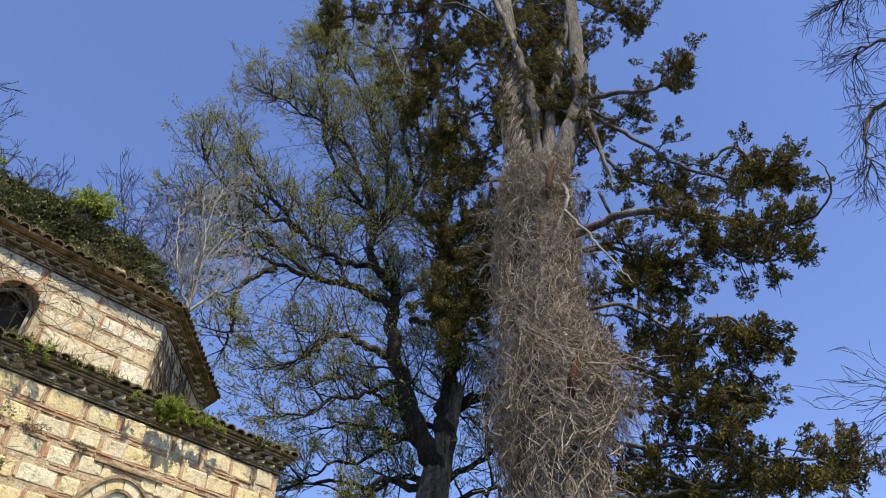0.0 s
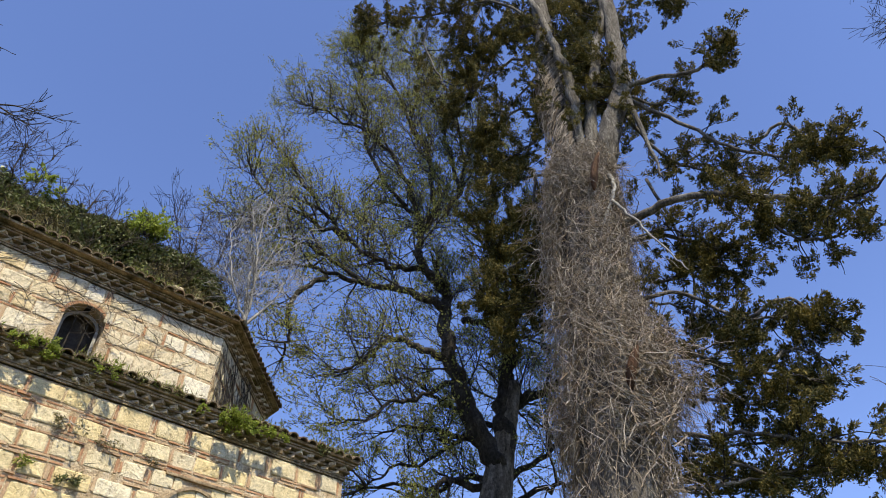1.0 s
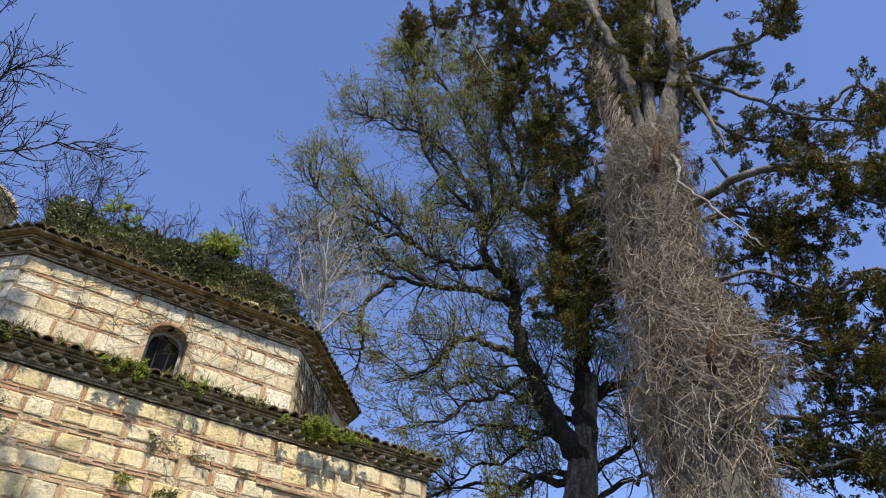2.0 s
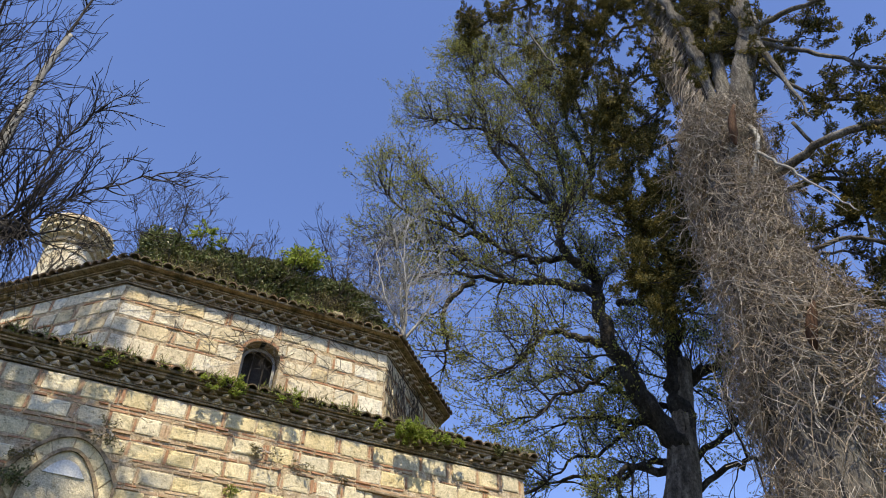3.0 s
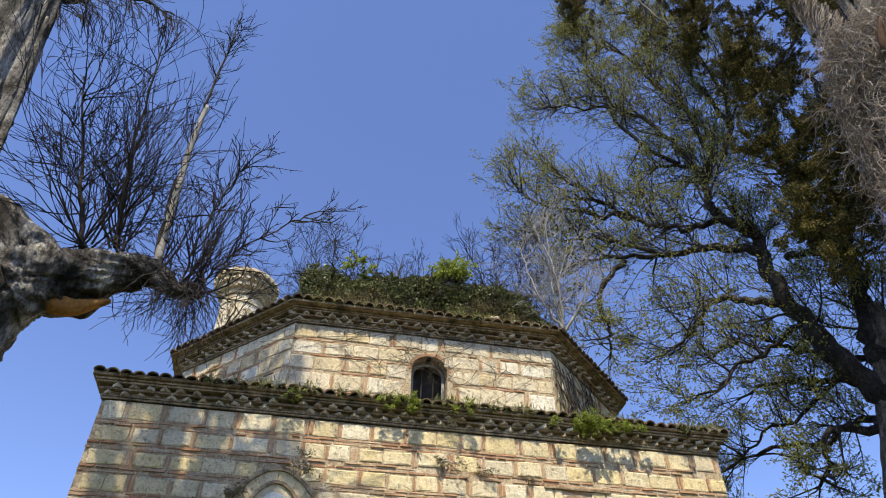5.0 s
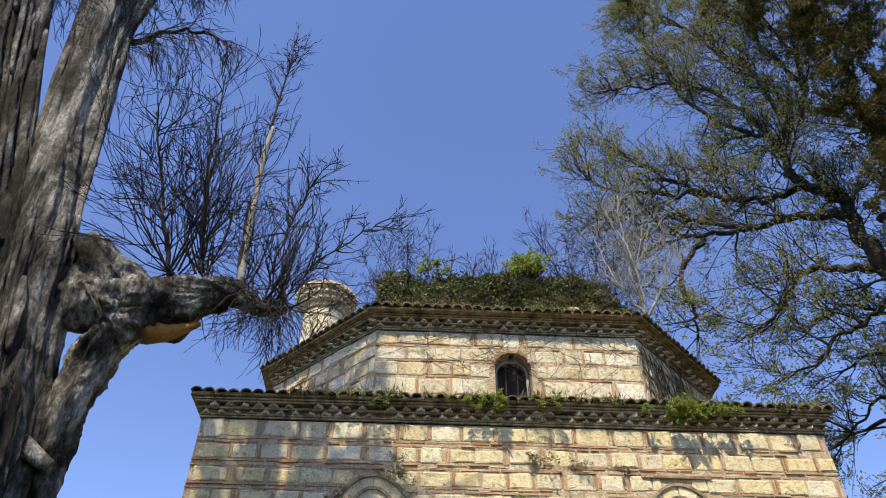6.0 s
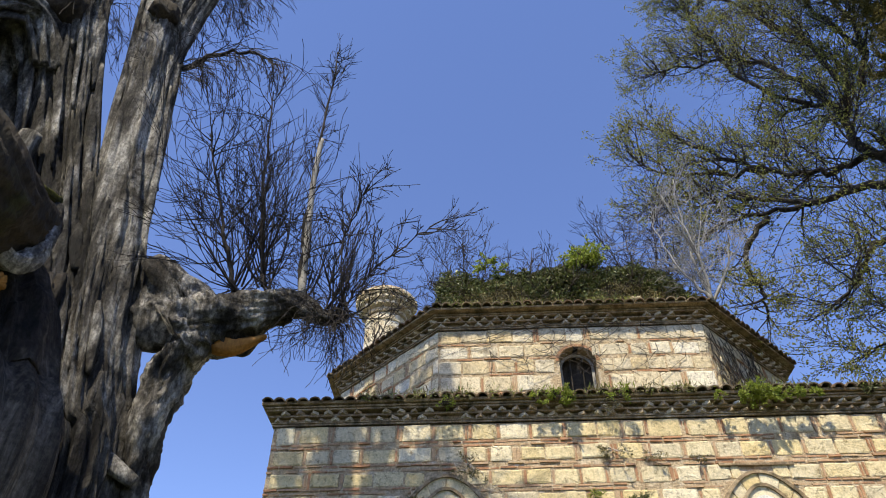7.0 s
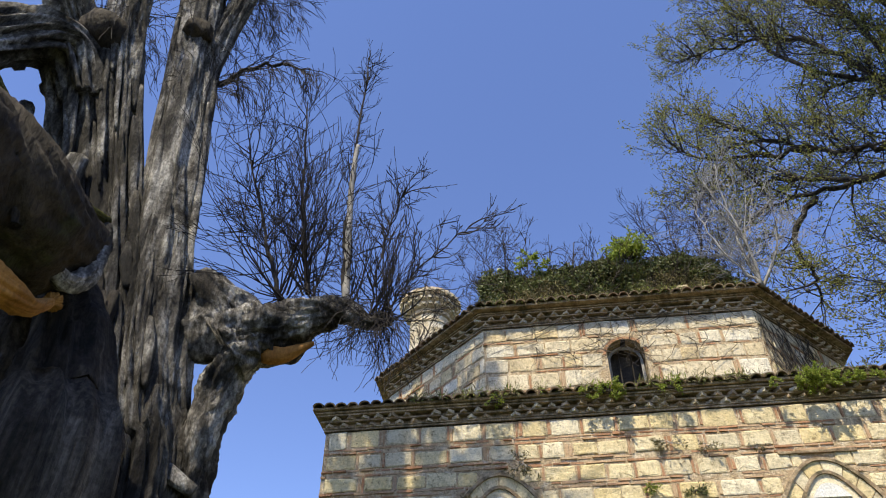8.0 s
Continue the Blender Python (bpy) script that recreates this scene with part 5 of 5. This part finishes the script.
    for k in range(70):
        p, d = along(line, rng.random())
        sprout(twigs, rng, p, d * 0.7 + rand_dir(rng) * 0.6 + Vector((0.1, 0, -0.30)), rng.uniform(0.25, 0.6), 0.008, 1, tips, 0.6, -0.4, 5, 6, 0.22, 0.62, 0.0035)
    # twigs above the view, added to mottle the stems' shadow on the wall
    for n in (1, 2):
        ln = spline(DEAD_STEMS[n][2], 8)
        for k in range(46):
            p, d = along(ln, rng.uniform(0.72, 1.0))
            if p.z > 12.2:
                sprout(twigs, rng, p, d * 0.5 + rand_dir(rng), rng.uniform(0.8, 1.8), 0.03, 2, tips, 0.65, 0.1, 4, 5, 0.2, 0.62, 0.008)
    # the crown overhead: unseen limbs added to throw shade on wall and drum
    for n, (pts, r) in enumerate((([(-4.05, 4.1, 12.8), (-3.9, 4.4, 13.5), (-3.5, 4.6, 14.0), (-2.9, 4.7, 14.5)], 0.22), ([(-4.4, 3.65, 16.6), (-4.1, 4.1, 18.0), (-3.6, 4.4, 19.2)], 0.16))):
        ln = spline(pts, 8, 0.05, rng)
        s = Shape(base)
        s.tube(ln, taper(len(ln), r, 0.05), 14, lumps(1.5, 0.2, 1, n))
        s.make("limb", DEADWOOD, t, smooth=True)
        for k in range(34):
            p, d = along(ln, rng.uniform(0.25, 1.0))
            sprout(twigs, rng, p, d * 0.5 + rand_dir(rng), rng.uniform(0.7, 1.3), 0.045, 2, tips, 0.65, 0.1, 4, 5, 0.2, 0.62, 0.018)
    # unseen twig mass round the near limb's end, added to shade the trunk
    for k in range(130):
        q = Vector((-4.5, 0.9, 7.2)).lerp(Vector((-4.8, -0.2, 9.6)), rng.random())
        sprout(twigs, rng, q, rand_dir(rng) + Vector((-0.2, -0.2, 0.1)), rng.uniform(0.6, 1.1), 0.02, 2, tips, 0.7, 0.1, 4, 4, 0.25, 0.62, 0.006)
    for q, up in (((-3.5, 4.5, 10.6), 0.1), ((-4.6, 4.2, 9.9), 0.2), ((-3.3, 4.5, 11.2), 0.0)):
        for k in range(45):
            sprout(twigs, rng, Vector(q) + rand_dir(rng) * 0.3, rand_dir(rng) * 0.8 + Vector((0.6, 0, up - 0.2)), rng.uniform(0.4, 0.95), 0.009, 2, tips, 0.6, -0.4, 3, 6, 0.2, 0.6, 0.0035)
    twigs.make("twig_tangle", DARKTWIG, t, "tangle of thin bare dead twigs", kind="stuff")


dead_tree()


# the bare tree at the yard's edge
def bare_tree():
    rng = random.Random(31)
    base = Vector((9.6, -4.2, 0))
    t = thing("bare_tree", "leafless tree with fine dark drooping twigs", "tree", base)
    trunk, twigs, tips = Shape(base), Shape(base), []
    line = spline([(9.6, -4.2, -0.2), (9.55, -4.1, 3), (9.6, -4.0, 7), (9.7, -4.1, 12), (9.7, -4.2, 15)], 6)
    trunk.tube(line, taper(len(line), 0.34, 0.10), 14, lumps(1.6, 0.2, 0.8, 4))
    for pts in ([(9.6, -4.0, 8.6), (9.3, -2.6, 10.4), (9.0, -1.4, 11.2), (8.95, -0.55, 11.3)],
                [(9.6, -4.0, 7.6), (9.3, -2.4, 9.6), (9.0, -1.2, 10.3), (9.0, -0.25, 10.0), (9.0, 0.05, 9.2)],
                [(9.6, -4.1, 9.6), (9.3, -2.6, 12.0), (9.0, -1.5, 12.8), (9.0, -0.7, 12.6)],
                [(9.6, -4.0, 4.4), (9.3, -2.0, 5.2), (9.0, -0.3, 5.5), (8.95, 0.75, 5.65), (8.92, 1.1, 5.8)]):
        ln = spline(pts, 6, 0.03, rng)
        trunk.tube(ln, taper(len(ln), 0.09, 0.012), 7)
        for k in range(46):
            p, d = along(ln, rng.uniform(0.3, 1.0))
            sprout(twigs, rng, p, d * 0.7 + rand_dir(rng) * 0.7 + Vector((0, 0, -0.15)), rng.uniform(0.3, 0.75), 0.010, 2, tips, 0.6, -0.1, 3, 5, 0.26, 0.62, 0.0035)
    trunk.make("trunk", BARK, t, smooth=True)
    twigs.make("twig_tangle", TWIG, t, kind="stuff")


bare_tree()


# ---- plants on the building ----
rp = random.Random(77)
mat_ivy = thing("ivy", "dark green ivy mat covering the ruined dome", "ivy", (CX, CY, 9.7))
sh, st, dry = Shape((CX, CY, 9.7)), Shape((CX, CY, 9.7)), Shape((CX, CY, 9.7))
for k in range(4600):
    u = rp.choice((0, 0, 0, 7, 1)) + rp.random() if k % 6 else rp.uniform(0, 8)
    level = rp.uniform(1.2, 6.2)
    p, n = tier_place(u, level)
    bare = noise.noise((p.x * 0.8, p.z * 1.4, 11)) - 0.30 * (p.x < 1.2) * (level < 3.2) + 0.1
    lump = 0.05 + 0.34 * max(0.0, noise.noise(p * 1.6) + 0.15)
    if bare < -0.16:
        for j in range(9):
            dry.leaf(p + n * rp.uniform(0.0, 0.12) + rand_dir(rp) * 0.10, rand_dir(rp) + Vector((0, -0.2, -0.5)), rp.uniform(0.06, 0.2), rp.uniform(0.012, 0.03), rp)
    else:
        for j in range(13):
            q = p + n * rp.uniform(0.0, lump) + rand_dir(rp) * 0.13
            sh.leaf(q, n * 0.5 + rand_dir(rp) + Vector((0, 0, -0.3)), rp.uniform(0.05, 0.10), rp.uniform(0.045, 0.085), rp)
    if k % 9 == 0:
        tp = []
        sprout(st, rp, p, n + rand_dir(rp) * 0.8 + Vector((0, 0, 0.4)), rp.uniform(0.25, 0.7), 0.009, 1, tp, 0.8, 0.2, 3, 4, 0.3, 0.6, 0.004)
sh.make("leaf_mat", IVY, mat_ivy, kind="stuff")
dry.make("dry_stem_mat", DRY, mat_ivy, "grey-brown dead stems", kind="stuff")
st.make("stem_tangle", TWIG, mat_ivy, kind="stuff")
for x, y, z, r in ((3.30, 11.55, 10.22, 0.10), (3.42, 11.55, 10.10, 0.07), (3.75, 11.62, 10.20, 0.09)):
    bm = bmesh.new()
    bmesh.ops.create_icosphere(bm, subdivisions=2, radius=r)
    for v in bm.verts:
        v.co = Vector((v.co.x * 1.25, v.co.y, v.co.z * 0.8)) * (1 + 0.5 * noise.noise(v.co * 9 + Vector((x * 7, 0, 0))))
    me = bpy.data.meshes.new("rubble_stone")
    bm.to_mesh(me)
    bm.free()
    me.materials.append(PALE)
    ob = new("rubble_stone", me)
    ob.location = (x, y - 0.22, z)
    tagged(ob, "pale broken stone lying among the ivy", "stone", "loose stones on the dome")


def shrub(at, size, count, leaf_mat, label, leaf=(0.05, 0.09), flat=1.0, twig=None, lift=0.4):
    at = Vector(at)
    ob = thing("shrub", label, "shrub", at, "plants rooted in the masonry")
    tw, lf, tp = Shape(at), Shape(at), []
    for k in range(max(6, count // 60)):
        d = rand_dir(rp)
        d = Vector((d.x * 1.0, d.y * 0.7 - 0.25, abs(d.z) * flat + lift - 0.3))
        sprout(tw, rp, at + rand_dir(rp) * size * 0.15, d, size * rp.uniform(0.7, 1.2), 0.008, 1, tp, 0.8, 0.1, 4, 4, 0.3, 0.6, 0.003)
    tw.make("twig_tangle", twig or TWIG, ob, kind="stuff")
    for k in range(count):
        p, d = tp[rp.randrange(len(tp))]
        lf.leaf(p + rand_dir(rp) * size * 0.16, d + rand_dir(rp) * 0.9, rp.uniform(*leaf), rp.uniform(*leaf) * 0.6, rp)
    if count:
        lf.make("foliage", leaf_mat, ob, kind="stuff")
    return ob


shrub((2.50, 11.7, 11.42), 0.36, 1900, GREEN, "bright green leafy shrub growing on the ruined dome", (0.06, 0.10))
shrub((0.42, 11.7, 11.45), 0.22, 260, GREEN, "small light green sapling on the ruined dome", (0.06, 0.1))
for x, s, c in ((4.25, 0.17, 900), (4.42, 0.16, 700), (4.70, 0.10, 320), (4.95, 0.09, 260), (5.2, 0.07, 180), (3.75, 0.07, 100)):
    shrub((x, 9.72, 7.13), s, c, GREEN, "fresh green weeds spilling over the tiled eaves", (0.03, 0.055), 0.25, None, 0.05)
for x, s, c in ((1.32, 0.15, 560), (1.5, 0.09, 180), (0.95, 0.08, 90), (2.25, 0.16, 200), (-0.45, 0.12, 90), (6.1, 0.12, 120)):
    shrub((x, 9.76, 7.17), s, c, IVY if x > 6 else GREEN, "green weeds growing from the tiled eaves", (0.03, 0.055), 0.3, None, 0.1)
for x, z, s, c, m in ((-0.08, 6.22, 0.34, 300, DRY), (2.05, 6.40, 0.24, 110, DRY), (2.62, 6.32, 0.18, 90, DRY), (1.68, 5.74, 0.14, 80, GREEN), (2.28, 5.66, 0.20, 260, IVY), (-0.95, 5.7, 0.22, 160, DRY), (3.5, 7.12, 0.26, 60, DRY), (2.0, 7.1, 0.3, 60, DRY), (3.3, 6.25, 0.12, 40, DRY)):
    shrub((x, 9.96, z), s * 0.72, int(c * 2.0), m, "dry weeds hanging from the wall's joints", (0.018, 0.045), 0.3, PALETWIG if m is DRY else TWIG, -0.25)

shrub((-1.15, 9.94, 5.39), 0.26, 900, IVY, "dark ivy clump hanging beside the blind arch", (0.03, 0.06), 0.3, TWIG, -0.1)

# grass and moss along the eaves, spilling over the tiles
for n, (p, q, z, count) in enumerate(((Vector((-1.9, 9.85, 0)), Vector((XR, 9.85, 0)), 7.29, 6000), (Vector((CX - DC, CY - DH - 0.2, 0)), Vector((CX + DC, CY - DH - 0.2, 0)), 9.75, 4200),
                                      (Vector((CX - DC, CY - DH - 0.05, 0)), Vector((CX + DC, CY - DH - 0.05, 0)), 7.7, 2600))):
    tuft = thing("eaves_grass", "ragged green and dry grass along the roof edge", "grass", p, kind="stuff")
    gs = [Shape(p), Shape(p), Shape(p)]
    for k in range(count):
        c = p.lerp(q, rp.random())
        dense = noise.noise((c.x * 1.7, n * 5, 2)) + 0.5 * noise.noise((c.x * 5.0, n * 3, 9))
        if dense + 0.3 * rp.random() < 0.12:
            continue
        kind = 0 if rp.random() < 0.16 + 0.25 * max(0.0, noise.noise((c.x * 1.1, n * 7, 4))) else (1 if rp.random() < 0.7 else 2)
        if n < 2 and rp.random() < 0.5:
            gs[kind].leaf((c.x, c.y + rp.uniform(-0.12, 0.0), z + rp.uniform(-0.05, 0.05)), (rp.gauss(0, 0.5), -0.30, rp.uniform(-1.0, 0.2)), rp.uniform(0.04, 0.09 + 0.10 * max(dense, 0)), rp.uniform(0.010, 0.022), rp)
        else:
            gs[kind].leaf((c.x, c.y + rp.uniform(-0.08, 0.35), z + rp.uniform(-0.03, 0.10)), (rp.gauss(0, 0.5), rp.gauss(-0.25, 0.4), 0.9), rp.uniform(0.05, 0.16), rp.uniform(0.010, 0.020), rp)
    gs[0].make("grass_cover", GREEN, tuft, kind="stuff")
    gs[1].make("dry_grass_cover", DRY, tuft, kind="stuff")
    gs[2].make("moss_cover", IVY, tuft, kind="stuff")


# bare saplings rooted on the drum
def sapling(foot, tops, r, mat, label, seed, thick=26, spread=(0.4, 1.1)):
    rng = random.Random(seed)
    foot = Vector(foot)
    ob = thing("sapling", label, "sapling", foot, "saplings on the roof")
    tw, tips = Shape(foot), []
    stem = Shape(foot)
    for n, top in enumerate(tops):
        top = Vector(top)
        ln = spline([foot, foot.lerp(top, 0.4) + rand_dir(rng) * 0.15, top], 6, 0.02, rng)
        stem.tube(ln, taper(len(ln), r, 0.008), 6)
        for k in range(thick):
            p, d = along(ln, rng.uniform(0.25, 1.0))
            sprout(tw, rng, p, d * 0.7 + rand_dir(rng) * 0.8, rng.uniform(*spread), 0.009, 2, tips, 0.75, 0.2, 3, 4, 0.28, 0.62, 0.004)
    stem.make("stem", mat, ob, smooth=True)
    tw.make("twig_tangle", mat, ob, kind="stuff")


sapling((4.55, 10.75, 9.7), [(4.75, 10.6, 11.6), (4.2, 10.8, 12.6), (3.9, 11.0, 11.9), (5.2, 10.6, 11.2), (4.6, 10.9, 13.2)], 0.035, PALETWIG, "bare pale sapling leaning out from the drum's eaves", 3, 20, (0.35, 0.95))
sapling((3.9, 12.3, 10.9), [(3.6, 12.2, 13.2), (4.4, 12.2, 13.4), (4.9, 12.0, 12.6), (3.0, 12.4, 13.0)], 0.03, TWIG, "bare grey brushwood behind the drum's eaves", 4, 26, (0.4, 1.1))
sapling((-0.2, 12.3, 10.4), [(-0.6, 12.2, 12.2), (-0.1, 12.2, 12.6), (0.4, 12.3, 12.8), (-0.9, 12.2, 11.6)], 0.022, TWIG, "bare brushwood on the ruined dome", 6, 22, (0.3, 0.8))
sapling((1.3, 12.6, 11.2), [(1.5, 12.4, 12.6), (1.9, 12.5, 12.3), (0.7, 12.4, 12.4)], 0.018, TWIG, "thin bare shoots on the dome's crown", 9, 10, (0.25, 0.6))
sapling((-2.2, 13.0, 9.7), [(-2.0, 12.6, 11.1), (-1.4, 12.4, 11.4)], 0.016, TWIG, "bare shoots at the drum's corner", 12, 14, (0.25, 0.6))

# leafless vine over the drum's wall
vine = thing("vine", "leafless vine creeping over the drum wall", "vine", (2.3, yf, 9.4))
vs = Shape((2.3, yf, 9.4))
for k in range(46):
    x, z = rp.uniform(0.3, 3.9), rp.uniform(8.7, 9.5)
    pts = [Vector((x, yf - 0.05, z))]
    dx = rp.uniform(-0.12, 0.12)
    for i in range(7):
        dx += rp.gauss(0, 0.05)
        pts.append(pts[-1] + Vector((dx, rp.uniform(-0.03, 0.02) if pts[-1].y < yf - 0.04 else -0.02, -rp.uniform(0.03, 0.13))))
    vs.tube(pts, taper(8, 0.007, 0.003), 3, cap=False)
ua = (o[2] - o[1]).normalized()
na = Vector((ua.y, -ua.x, 0))
for k in range(110):
    p = o[1] + ua * rp.uniform(0.0, 1.9) + na * 0.05 + Vector((0, 0, rp.uniform(8.2, 9.5)))
    pts = [p]
    dx = rp.gauss(0, 0.04)
    for i in range(7):
        dx += rp.gauss(0, 0.03)
        pts.append(pts[-1] + ua * dx + na * rp.uniform(-0.01, 0.02) + Vector((0, 0, -rp.uniform(0.05, 0.15))))
    vs.tube(pts, taper(8, 0.008, 0.003), 3, cap=False)
vs.make("stem_tangle", TWIG, vine, kind="stuff")

# ---- single stones, last ----
single_stones(front, STONE, wall)
single_stones(drum_front, PALE, drum_wall)
single_stones(drum_sides, PALE, drum_wall)
